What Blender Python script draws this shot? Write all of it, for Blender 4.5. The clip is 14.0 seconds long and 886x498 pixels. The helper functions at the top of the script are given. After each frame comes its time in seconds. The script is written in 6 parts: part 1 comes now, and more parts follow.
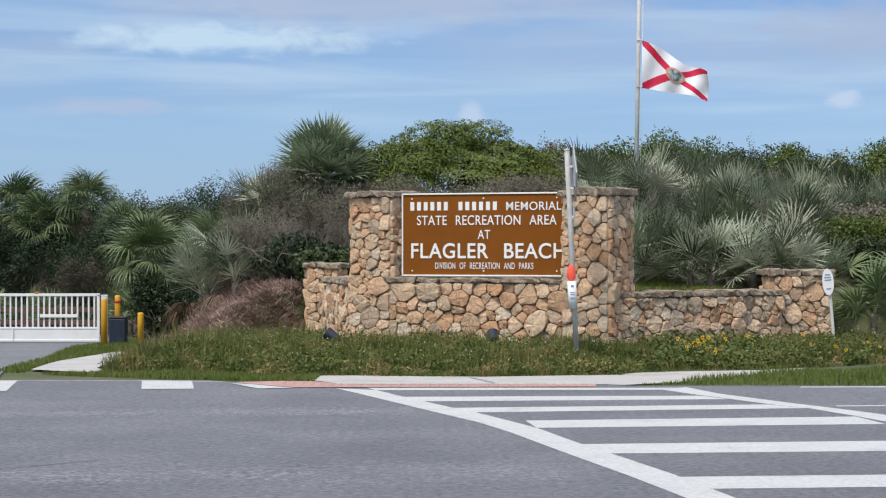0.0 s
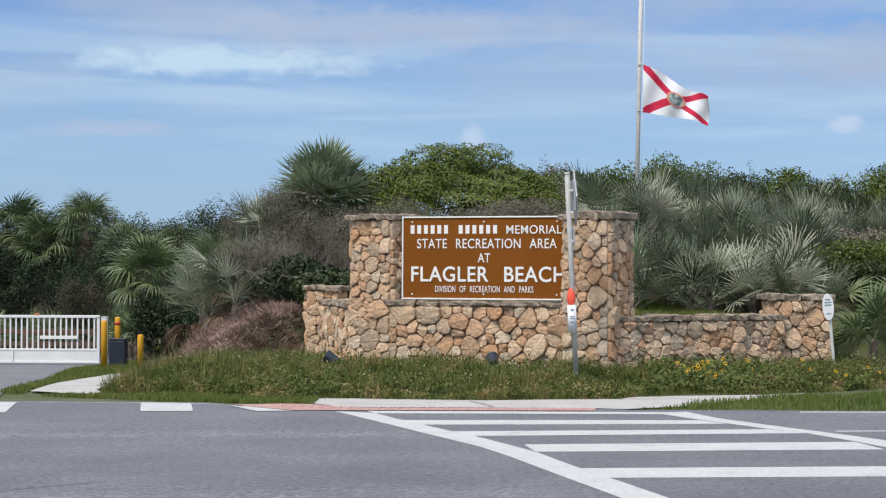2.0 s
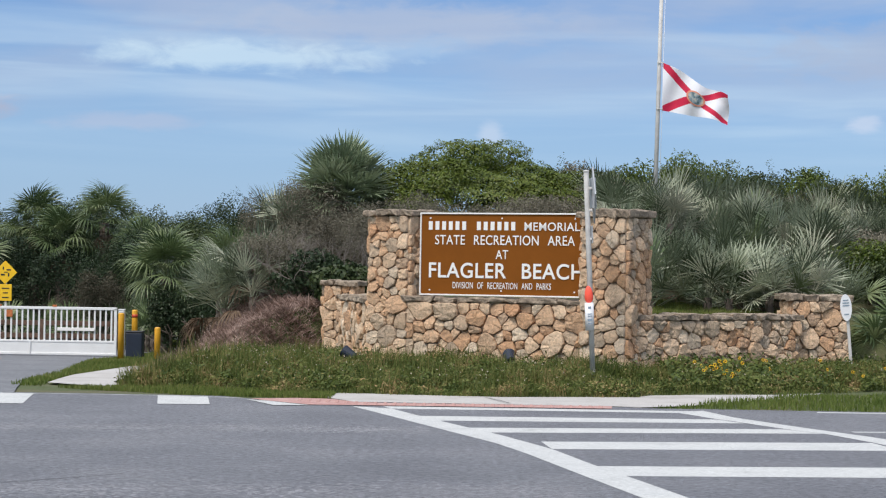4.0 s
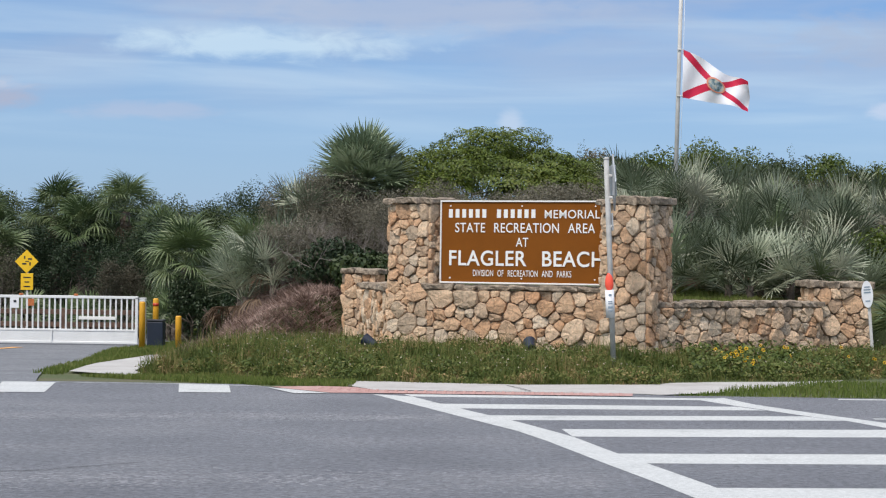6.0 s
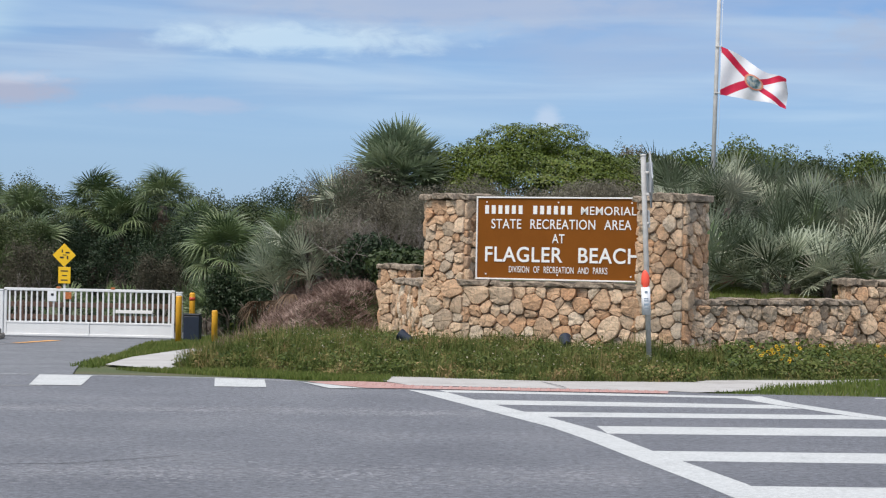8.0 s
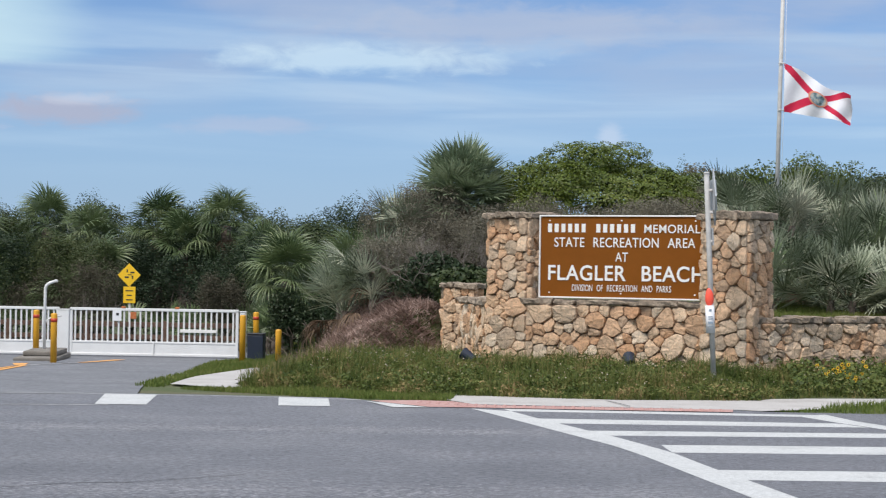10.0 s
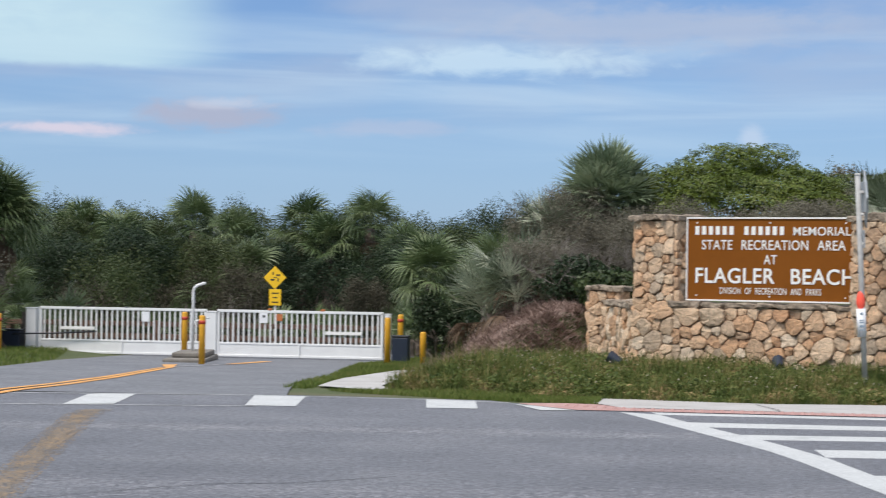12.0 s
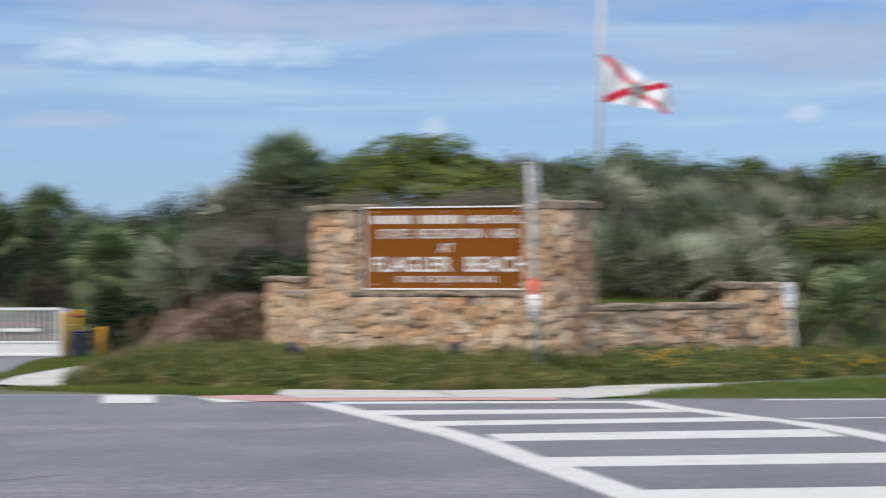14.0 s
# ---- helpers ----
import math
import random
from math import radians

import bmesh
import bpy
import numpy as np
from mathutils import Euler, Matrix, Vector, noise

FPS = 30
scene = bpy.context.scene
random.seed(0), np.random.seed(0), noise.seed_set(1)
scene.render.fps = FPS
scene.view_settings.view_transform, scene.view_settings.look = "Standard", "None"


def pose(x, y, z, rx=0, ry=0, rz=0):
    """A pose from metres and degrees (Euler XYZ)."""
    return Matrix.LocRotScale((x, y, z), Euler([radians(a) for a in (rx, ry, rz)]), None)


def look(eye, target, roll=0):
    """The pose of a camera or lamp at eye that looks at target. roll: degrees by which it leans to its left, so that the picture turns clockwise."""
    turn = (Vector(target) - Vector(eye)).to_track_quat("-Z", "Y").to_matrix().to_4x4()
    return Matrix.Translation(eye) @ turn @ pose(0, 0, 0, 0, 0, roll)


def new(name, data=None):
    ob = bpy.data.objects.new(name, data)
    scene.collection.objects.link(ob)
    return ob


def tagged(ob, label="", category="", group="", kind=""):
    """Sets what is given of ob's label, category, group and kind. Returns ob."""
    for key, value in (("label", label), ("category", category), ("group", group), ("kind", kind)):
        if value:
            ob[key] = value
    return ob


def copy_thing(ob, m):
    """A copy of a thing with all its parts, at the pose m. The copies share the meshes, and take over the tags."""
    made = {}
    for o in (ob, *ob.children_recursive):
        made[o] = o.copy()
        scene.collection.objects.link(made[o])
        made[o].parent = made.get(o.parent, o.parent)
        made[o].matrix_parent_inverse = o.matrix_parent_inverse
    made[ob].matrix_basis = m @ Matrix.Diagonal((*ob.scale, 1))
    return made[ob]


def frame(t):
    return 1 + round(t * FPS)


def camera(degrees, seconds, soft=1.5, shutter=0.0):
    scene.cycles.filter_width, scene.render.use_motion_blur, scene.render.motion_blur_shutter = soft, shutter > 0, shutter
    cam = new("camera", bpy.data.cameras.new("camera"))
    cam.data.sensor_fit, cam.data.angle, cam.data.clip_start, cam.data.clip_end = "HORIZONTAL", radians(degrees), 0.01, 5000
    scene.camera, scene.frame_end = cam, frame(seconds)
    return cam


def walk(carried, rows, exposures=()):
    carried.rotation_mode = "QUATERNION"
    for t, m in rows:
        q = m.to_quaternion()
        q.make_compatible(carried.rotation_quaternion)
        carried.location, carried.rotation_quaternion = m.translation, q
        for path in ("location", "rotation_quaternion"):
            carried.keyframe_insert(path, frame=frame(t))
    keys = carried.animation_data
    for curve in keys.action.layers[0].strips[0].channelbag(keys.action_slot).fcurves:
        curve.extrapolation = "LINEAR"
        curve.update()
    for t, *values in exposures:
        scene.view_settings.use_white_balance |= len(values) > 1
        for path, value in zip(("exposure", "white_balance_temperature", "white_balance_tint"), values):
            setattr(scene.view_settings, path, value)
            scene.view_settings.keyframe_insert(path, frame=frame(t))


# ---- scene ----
import itertools

# ---- camera ----
cam = camera(26.0, 14.0, soft=1.15, shutter=0.6)
walk(cam, [
    (0, pose(0.000, 0.000, 1.600, 90.135, 0.000, 0.000)),
    (0.5, pose(-0.002, 0.000, 1.600, 90.238, -0.138, 0.161)),
    (1, pose(0.007, 0.000, 1.600, 90.322, -0.169, 0.169)),
    (1.5, pose(0.002, 0.000, 1.600, 90.595, -0.161, 0.057)),
    (2, pose(0.015, 0.000, 1.600, 90.829, -0.253, 0.031)),
    (2.5, pose(0.005, 0.000, 1.600, 91.016, -0.445, -0.062)),
    (3, pose(-0.001, 0.000, 1.600, 90.995, -0.733, 0.103)),
    (5.5, pose(-0.011, 0.000, 1.600, 90.308, -0.691, 0.972)),
    (6, pose(-0.004, 0.000, 1.600, 90.339, -0.728, 1.125)),
    (6.5, pose(-0.002, 0.000, 1.600, 90.289, -0.839, 1.342)),
    (7, pose(-0.003, 0.000, 1.600, 90.203, -0.939, 1.612)),
    (7.5, pose(-0.001, 0.000, 1.600, 90.151, -1.045, 1.890)),
    (10, pose(-0.004, 0.000, 1.600, 90.730, -0.881, 4.079)),
    (10.5, pose(-0.002, 0.000, 1.600, 90.768, -1.009, 4.783)),
    (11, pose(-0.025, 0.000, 1.600, 90.877, -1.143, 5.752)),
    (11.5, pose(-0.065, 0.000, 1.600, 90.877, -1.093, 6.916)),
    (12, pose(-0.098, 0.000, 1.600, 90.743, -0.900, 8.250)),
    (12.5, pose(-0.107, 0.000, 1.600, 90.565, -0.574, 9.676)),
    (13, pose(-0.144, 0.000, 1.600, 90.327, -0.284, 10.126)),
    (13.25, pose(-0.120, 0.000, 1.600, 90.303, -0.253, 9.749)),
    (13.5, pose(-0.083, 0.000, 1.600, 90.296, -0.216, 7.762)),
    (13.75, pose(-0.040, 0.000, 1.600, 90.395, -0.079, 3.850)),
    (14, pose(0.011, 0.000, 1.600, 90.538, 0.067, -1.102)),
])

# ---- world and sun ----
SUN_AZ, SUN_EL = radians(-148), radians(57)     # compass turn from straight ahead, and height
world = bpy.data.worlds.new("sky")
scene.world = world
world.use_nodes = True
wn, wl = world.node_tree.nodes, world.node_tree.links
wn.clear()


def wnode(kind, **values):
    n = wn.new(kind)
    for k, v in values.items():
        n.inputs[k].default_value = v
    return n


def wmath(op, a, b=None, c=None):
    n = wn.new("ShaderNodeMath")
    n.operation = op
    for i, v in enumerate((a, b, c)):
        if v is None:
            continue
        if isinstance(v, (int, float)):
            n.inputs[i].default_value = v
        else:
            wl.new(v, n.inputs[i])
    return n.outputs[0]


def wmix(fac, a, b, blend="MIX"):
    n = wn.new("ShaderNodeMix")
    n.data_type, n.blend_type = "RGBA", blend
    for i, v in ((0, fac), (6, a), (7, b)):
        if isinstance(v, (int, float, tuple)):
            n.inputs[i].default_value = v
        else:
            wl.new(v, n.inputs[i])
    return n.outputs[2]


def wsmooth(v, a, b):
    n = wn.new("ShaderNodeMapRange")
    n.interpolation_type = "SMOOTHSTEP"
    n.inputs[1].default_value, n.inputs[2].default_value = a, b
    wl.new(v, n.inputs[0])
    return n.outputs[0]


sky = wn.new("ShaderNodeTexSky")
sky.sky_type, sky.sun_disc = "NISHITA", False
sky.sun_elevation, sky.sun_rotation = SUN_EL, SUN_AZ
sky.air_density, sky.dust_density, sky.ozone_density = 1.0, 0.3, 3.0
tc = wn.new("ShaderNodeTexCoord")
sep = wn.new("ShaderNodeSeparateXYZ")
wl.new(tc.outputs["Generated"], sep.inputs[0])
az = wmath("ARCTAN2", sep.outputs[0], sep.outputs[1])
el = wmath("ARCSINE", sep.outputs[2])


def clouds(sx, sz, ox, oz, detail, rough, dist=0.0):
    comb = wn.new("ShaderNodeCombineXYZ")
    wl.new(wmath("MULTIPLY_ADD", az, sx, ox), comb.inputs[0])
    wl.new(wmath("MULTIPLY_ADD", el, sz, oz), comb.inputs[1])
    n = wn.new("ShaderNodeTexNoise")
    n.inputs["Scale"].default_value, n.inputs["Detail"].default_value = 1.0, detail
    n.inputs["Roughness"].default_value, n.inputs["Distortion"].default_value = rough, dist
    wl.new(comb.outputs[0], n.inputs["Vector"])
    return n.outputs[0]


def puff(a, e, wa, we):
    """A soft-edged cloud round azimuth a and height e, in degrees, broken up by noise."""
    da = wmath("DIVIDE", wmath("SUBTRACT", az, radians(a)), radians(wa))
    de = wmath("DIVIDE", wmath("SUBTRACT", el, radians(e)), radians(we))
    r = wmath("ADD", wmath("POWER", wmath("ABSOLUTE", da), 2.0), wmath("POWER", wmath("ABSOLUTE", de), 2.0))
    r = wmath("ADD", wmath("SQRT", r), wmath("MULTIPLY", wmath("SUBTRACT", fine, 0.5), 1.6))
    return wsmooth(wmath("SUBTRACT", 1.0, r), -0.15, 0.75)


fine = clouds(42.0, 110.0, 3.1, 0.7, 6.0, 0.62, 0.4)
veil = clouds(7.0, 26.0, 1.7, 2.2, 5.0, 0.5, 0.4)
band = clouds(5.0, 62.0, 4.4, 5.1, 5.0, 0.5, 0.4)
colour = wmix(1.0, sky.outputs[0], (0.665, 0.79, 1.045, 1.0), "MULTIPLY")
low = wsmooth(el, 0.16, -0.02)
colour = wmix(wmath("MULTIPLY", low, 0.62), colour, (2.95, 4.7, 7.6, 1.0))
high = wsmooth(el, 0.06, 0.12)
grey = wmath("MULTIPLY", wsmooth(veil, 0.34, 0.66), high)
colour = wmix(wmath("MULTIPLY", grey, 0.62), colour, (4.3, 5.05, 6.6, 1.0))
streak = wmath("MULTIPLY", wsmooth(band, 0.38, 0.72), wmath("MULTIPLY", wsmooth(el, 0.04, 0.09), wsmooth(el, 0.15, 0.11)))
colour = wmix(wmath("MULTIPLY", streak, 0.45), colour, (5.7, 7.2, 8.6, 1.0))
for spot, tint, amount in (
        ((0.85, 4.15, 0.45, 0.42), (6.2, 7.0, 8.4, 1.0), 0.5),
        ((-15.3, 4.65, 2.5, 0.55), (4.1, 4.5, 5.9, 1.0), 0.95),
        ((-14.9, 4.95, 1.5, 0.22), (6.2, 6.7, 7.9, 1.0), 0.5),
        ((-19.6, 4.1, 2.6, 0.24), (7.6, 6.7, 7.6, 1.0), 0.75),
        ((-10.0, 4.3, 2.6, 0.32), (4.7, 5.3, 6.9, 1.0), 0.5),
        ((11.8, 4.5, 0.6, 0.32), (6.2, 6.9, 8.4, 1.0), 0.55),
        ((12.6, 6.6, 4.5, 1.0), (4.1, 4.75, 6.2, 1.0), 0.6),
        ((-2.0, 7.4, 7.0, 0.75), (4.5, 5.2, 6.7, 1.0), 0.6),
        ((-6.8, 6.35, 5.0, 0.55), (6.1, 7.7, 8.9, 1.0), 0.7),
        ((-26.0, 7.4, 8.0, 0.9), (6.4, 8.0, 8.6, 1.0), 0.6)):
    colour = wmix(wmath("MULTIPLY", puff(*spot), amount), colour, tint)
shelf = wmath("MULTIPLY", wsmooth(wmath("ADD", el, wmath("MULTIPLY", fine, 0.004)), 0.1035, 0.1085), wsmooth(wmath("ADD", az, wmath("MULTIPLY", veil, 0.05)), radians(-13.0), radians(-16.5)))
colour = wmix(wmath("MULTIPLY", shelf, 0.75), colour, (5.6, 7.6, 8.5, 1.0))
overhead = clouds(2.2, 3.0, 0.4, 8.3, 6.0, 0.55, 0.3)
cover = wmath("MULTIPLY", wsmooth(el, 0.17, 0.45), wsmooth(overhead, 0.25, 0.6))
colour = wmix(wmath("MULTIPLY", cover, 0.9), colour, (10.2, 10.9, 12.4, 1.0))
back = wnode("ShaderNodeBackground", Strength=0.105)
wl.new(colour, back.inputs[0])
wout = wn.new("ShaderNodeOutputWorld")
wl.new(back.outputs[0], wout.inputs[0])

sun = new("sun", bpy.data.lights.new("sun", "SUN"))
sun.data.energy, sun.data.angle, sun.data.color = 3.2, radians(14), (1.0, 0.93, 0.865)
toward = Vector((math.sin(SUN_AZ) * math.cos(SUN_EL), math.cos(SUN_AZ) * math.cos(SUN_EL), math.sin(SUN_EL)))
sun.matrix_world = look(toward * 60, (0, 0, 0))
scene.view_settings.exposure = 0.0


# ---- materials ----
def material(name, rough=0.8, metal=0.0):
    m = bpy.data.materials.new(name)
    m.use_nodes = True
    b = m.node_tree.nodes["Principled BSDF"]
    b.inputs["Roughness"].default_value, b.inputs["Metallic"].default_value = rough, metal
    return m, m.node_tree.nodes, m.node_tree.links, b


def noise_node(nodes, links, scale, detail=4.0, rough=0.55, coord="Object", stretch=None):
    tcn = nodes.new("ShaderNodeTexCoord")
    n = nodes.new("ShaderNodeTexNoise")
    n.inputs["Scale"].default_value, n.inputs["Detail"].default_value, n.inputs["Roughness"].default_value = scale, detail, rough
    if stretch:
        mp = nodes.new("ShaderNodeMapping")
        mp.inputs["Scale"].default_value = stretch
        links.new(tcn.outputs[coord], mp.inputs[0])
        links.new(mp.outputs[0], n.inputs["Vector"])
    else:
        links.new(tcn.outputs[coord], n.inputs["Vector"])
    return n.outputs[0]


def ramp(nodes, links, fac, stops):
    r = nodes.new("ShaderNodeValToRGB")
    els = r.color_ramp.elements
    while len(els) < len(stops):
        els.new(0.5)
    for e, (p, c) in zip(els, stops):
        e.position, e.color = p, (*c, 1.0)
    links.new(fac, r.inputs[0])
    return r.outputs[0]


def blend(nodes, links, fac, a, b, kind="MIX"):
    n = nodes.new("ShaderNodeMix")
    n.data_type, n.blend_type = "RGBA", kind
    for i, v in ((0, fac), (6, a), (7, b)):
        if isinstance(v, (int, float)):
            n.inputs[i].default_value = v
        elif isinstance(v, tuple):
            n.inputs[i].default_value = (*v, 1.0)
        else:
            links.new(v, n.inputs[i])
    return n.outputs[2]


def bump(nodes, links, bsdf, height, strength=0.4, distance=0.02):
    n = nodes.new("ShaderNodeBump")
    n.inputs["Strength"].default_value, n.inputs["Distance"].default_value = strength, distance
    links.new(height, n.inputs["Height"])
    links.new(n.outputs[0], bsdf.inputs["Normal"])


def mottled(name, stops, scale=6.0, fine_scale=60.0, fine_amount=0.35, rough=0.85, metal=0.0, relief=0.3, distance=0.01, coord="Object", gritty=False):
    """A surface whose colour wanders over the stops, with finer grain and relief."""
    m, nodes, links, b = material(name, rough, metal)
    big = noise_node(nodes, links, scale, 5.0, 0.6, coord)
    small = noise_node(nodes, links, fine_scale, 10.0 if gritty else 4.0, 0.9 if gritty else 0.65, coord)
    col = ramp(nodes, links, big, stops)
    lo, hi = (0.40, 0.60) if gritty else (0.28, 0.72)
    dark = ramp(nodes, links, small, [(lo, (0.48, 0.48, 0.48)), (0.5, (0.95, 0.95, 0.95)), (hi, (1.42, 1.42, 1.42))])
    col = blend(nodes, links, fine_amount, col, blend(nodes, links, 1.0, col, dark, "MULTIPLY"))
    links.new(col, b.inputs["Base Color"])
    if relief:
        bump(nodes, links, b, small, relief, distance)
    return m


def leafy(name, stops, rough=0.5, sheen=0.25, patch=0.9, vary=0.24, swing=0.7):
    """Foliage: each leaf takes its own tint, and patches of the crown lean to one side of the range."""
    m, nodes, links, b = material(name, rough)
    geo = nodes.new("ShaderNodeNewGeometry")
    big = noise_node(nodes, links, patch, 3.0, 0.6)
    info = nodes.new("ShaderNodeObjectInfo")
    mm = nodes.new("ShaderNodeMath")
    mm.operation = "MULTIPLY_ADD"
    links.new(geo.outputs["Random Per Island"], mm.inputs[0])
    mm.inputs[1].default_value = 0.5
    half = nodes.new("ShaderNodeMath")
    half.operation = "MULTIPLY_ADD"
    links.new(big, half.inputs[0])
    half.inputs[1].default_value = swing
    shift = nodes.new("ShaderNodeMath")
    shift.operation = "MULTIPLY_ADD"
    links.new(info.outputs["Random"], shift.inputs[0])
    shift.inputs[1].default_value, shift.inputs[2].default_value = vary, -0.10 - vary / 2 - (swing - 0.7) * 0.5
    links.new(shift.outputs[0], half.inputs[2])
    links.new(half.outputs[0], mm.inputs[2])
    col = ramp(nodes, links, mm.outputs[0], stops)
    links.new(col, b.inputs["Base Color"])
    b.inputs["Specular IOR Level"].default_value = sheen
    tr = nodes.new("ShaderNodeBsdfTranslucent")
    links.new(col, tr.inputs[0])
    mix = nodes.new("ShaderNodeMixShader")
    mix.inputs[0].default_value = 0.22
    links.new(b.outputs[0], mix.inputs[1])
    links.new(tr.outputs[0], mix.inputs[2])
    out = nodes["Material Output"]
    links.new(mix.outputs[0], out.inputs[0])
    return m


def plain(name, colour, rough=0.5, metal=0.0, wear=0.12, scale=9.0, coord="Object"):
    """Paint or metal with faint dirt."""
    c = [tuple(v * (1 - wear) for v in colour), colour]
    return mottled(name, [(0.3, c[0]), (0.62, c[1])], scale, 70.0, 0.12, rough, metal, 0.05, 0.004, coord)


M = {}
M["asphalt"] = mottled("asphalt", [(0.28, (0.133, 0.137, 0.155)), (0.5, (0.164, 0.169, 0.188)), (0.72, (0.199, 0.202, 0.218))], 0.55, 15.0, 1.0, 0.88, 0.0, 0.8, 0.026, gritty=True)
M["lane"] = mottled("entrance asphalt", [(0.3, (0.131, 0.136, 0.150)), (0.7, (0.179, 0.183, 0.195))], 0.8, 9.0, 0.7, 0.9, 0.0, 0.5, 0.015, gritty=True)
M["white_line"] = mottled("worn white road paint", [(0.2, (0.321, 0.329, 0.321)), (0.42, (0.463, 0.470, 0.462)), (0.8, (0.516, 0.522, 0.511))], 2.2, 20.0, 0.5, 0.75, 0.0, 0.4, 0.008, gritty=True)
M["faint_line"] = mottled("faded white road paint", [(0.35, (0.21, 0.21, 0.215)), (0.6, (0.42, 0.42, 0.42))], 5.0, 40.0, 0.6, 0.85, 0.0, 0.3, 0.006)
M["yellow_line"] = mottled("worn yellow road paint", [(0.3, (0.459, 0.230, 0.070)), (0.6, (0.721, 0.346, 0.090))], 3.0, 40.0, 0.5, 0.75, 0.0, 0.3, 0.006)
M["old_yellow"] = mottled("ground-off yellow road paint", [(0.36, (0.162, 0.139, 0.116)), (0.66, (0.292, 0.202, 0.113))], 2.2, 30.0, 0.6, 0.9, 0.0, 0.3, 0.006)
M["pale_asphalt"] = mottled("polished pale asphalt", [(0.3, (0.183, 0.187, 0.204)), (0.7, (0.252, 0.252, 0.269))], 1.4, 9.0, 0.95, 0.86, 0.0, 0.5, 0.015, gritty=True)
M["concrete"] = mottled("concrete", [(0.25, (0.316, 0.296, 0.275)), (0.5, (0.411, 0.392, 0.373)), (0.75, (0.459, 0.448, 0.429))], 1.6, 50.0, 0.3, 0.9, 0.0, 0.25, 0.008)
M["old_concrete"] = mottled("weathered concrete", [(0.25, (0.119, 0.105, 0.087)), (0.7, (0.231, 0.210, 0.182))], 4.0, 50.0, 0.4, 0.92, 0.0, 0.35, 0.01)
M["tactile"] = mottled("faded red paving", [(0.3, (0.360, 0.185, 0.165)), (0.7, (0.450, 0.290, 0.260))], 4.0, 60.0, 0.4, 0.85)
M["tar"] = plain("tar joint", (0.035, 0.035, 0.038), 0.8)
M["ground"] = mottled("sandy turf", [(0.25, (0.055, 0.075, 0.022)), (0.5, (0.075, 0.092, 0.03)), (0.72, (0.125, 0.105, 0.062))], 0.9, 28.0, 0.6, 0.95, 0.0, 0.7, 0.03)
M["grass"] = leafy("grass blades", [(0.15, (0.077, 0.116, 0.022)), (0.5, (0.122, 0.163, 0.036)), (0.85, (0.207, 0.206, 0.068))], 0.6, 0.2, 0.6)
M["weed"] = leafy("roadside weeds", [(0.08, (0.056, 0.084, 0.020)), (0.4, (0.112, 0.143, 0.036)), (0.66, (0.191, 0.191, 0.063)), (0.82, (0.281, 0.217, 0.090)), (0.95, (0.416, 0.285, 0.151))], 0.6, 0.2, 2.6, 0.24, 2.2)
M["broadleaf"] = leafy("broad weed leaves", [(0.1, (0.045, 0.070, 0.017)), (0.45, (0.097, 0.130, 0.029)), (0.75, (0.156, 0.174, 0.048)), (0.95, (0.259, 0.210, 0.084))], 0.55, 0.25, 3.4, 0.24, 1.8)
M["seed_head"] = leafy("pale seed heads", [(0.2, (0.34, 0.28, 0.20)), (0.7, (0.52, 0.46, 0.36))], 0.8, 0.1)
M["straw"] = leafy("dry matted grass", [(0.1, (0.152, 0.101, 0.078)), (0.5, (0.304, 0.211, 0.176)), (0.9, (0.491, 0.376, 0.320))], 0.85, 0.1, 2.6, 0.24, 1.8)


def mesh_of(name, verts, faces, mat=None, smooth=False):
    me = bpy.data.meshes.new(name)
    me.from_pydata([tuple(v) for v in verts], [], [tuple(f) for f in faces])
    if mat:
        me.materials.append(mat)
    if smooth:
        me.polygons.foreach_set("use_smooth", [True] * len(me.polygons))
    me.update()
    return me


def fast_mesh(name, verts, quads, mat, tris=None):
    """A mesh from number arrays: quads of four corners each, and tris of three."""
    me = bpy.data.meshes.new(name)
    quads = np.asarray(quads, dtype=np.int32).reshape(-1, 4)
    tris = np.zeros((0, 3), np.int32) if tris is None else np.asarray(tris, np.int32).reshape(-1, 3)
    loops = np.concatenate([quads.ravel(), tris.ravel()])
    starts = np.concatenate([np.arange(len(quads)) * 4, len(quads) * 4 + np.arange(len(tris)) * 3])
    totals = np.concatenate([np.full(len(quads), 4), np.full(len(tris), 3)])
    me.vertices.add(len(verts))
    me.vertices.foreach_set("co", np.asarray(verts, np.float32).ravel())
    me.loops.add(len(loops))
    me.loops.foreach_set("vertex_index", loops.astype(np.int32))
    me.polygons.add(len(starts))
    me.polygons.foreach_set("loop_start", starts.astype(np.int32))
    me.polygons.foreach_set("loop_total", totals.astype(np.int32))
    me.materials.append(mat)
    me.update(calc_edges=True)
    return me


def part(name, data, mat, parent, label="", m=None):
    """One mesh object, from a bmesh or a mesh, under a thing or a part (parent None: a thing of its own)."""
    if isinstance(data, bmesh.types.BMesh):
        me = bpy.data.meshes.new(name)
        data.to_mesh(me)
        data.free()
    else:
        me = data
    if mat and not me.materials:
        me.materials.append(mat)
    ob = new(name, me)
    ob.parent = parent
    if m is not None:
        ob.matrix_basis = m
    if label:
        tagged(ob, label)
    return ob


def thing(name, m, label, category, group="", kind=""):
    ob = new(name)
    ob.empty_display_size = 0.2
    ob.matrix_basis = m
    return tagged(ob, label, category, group, kind)


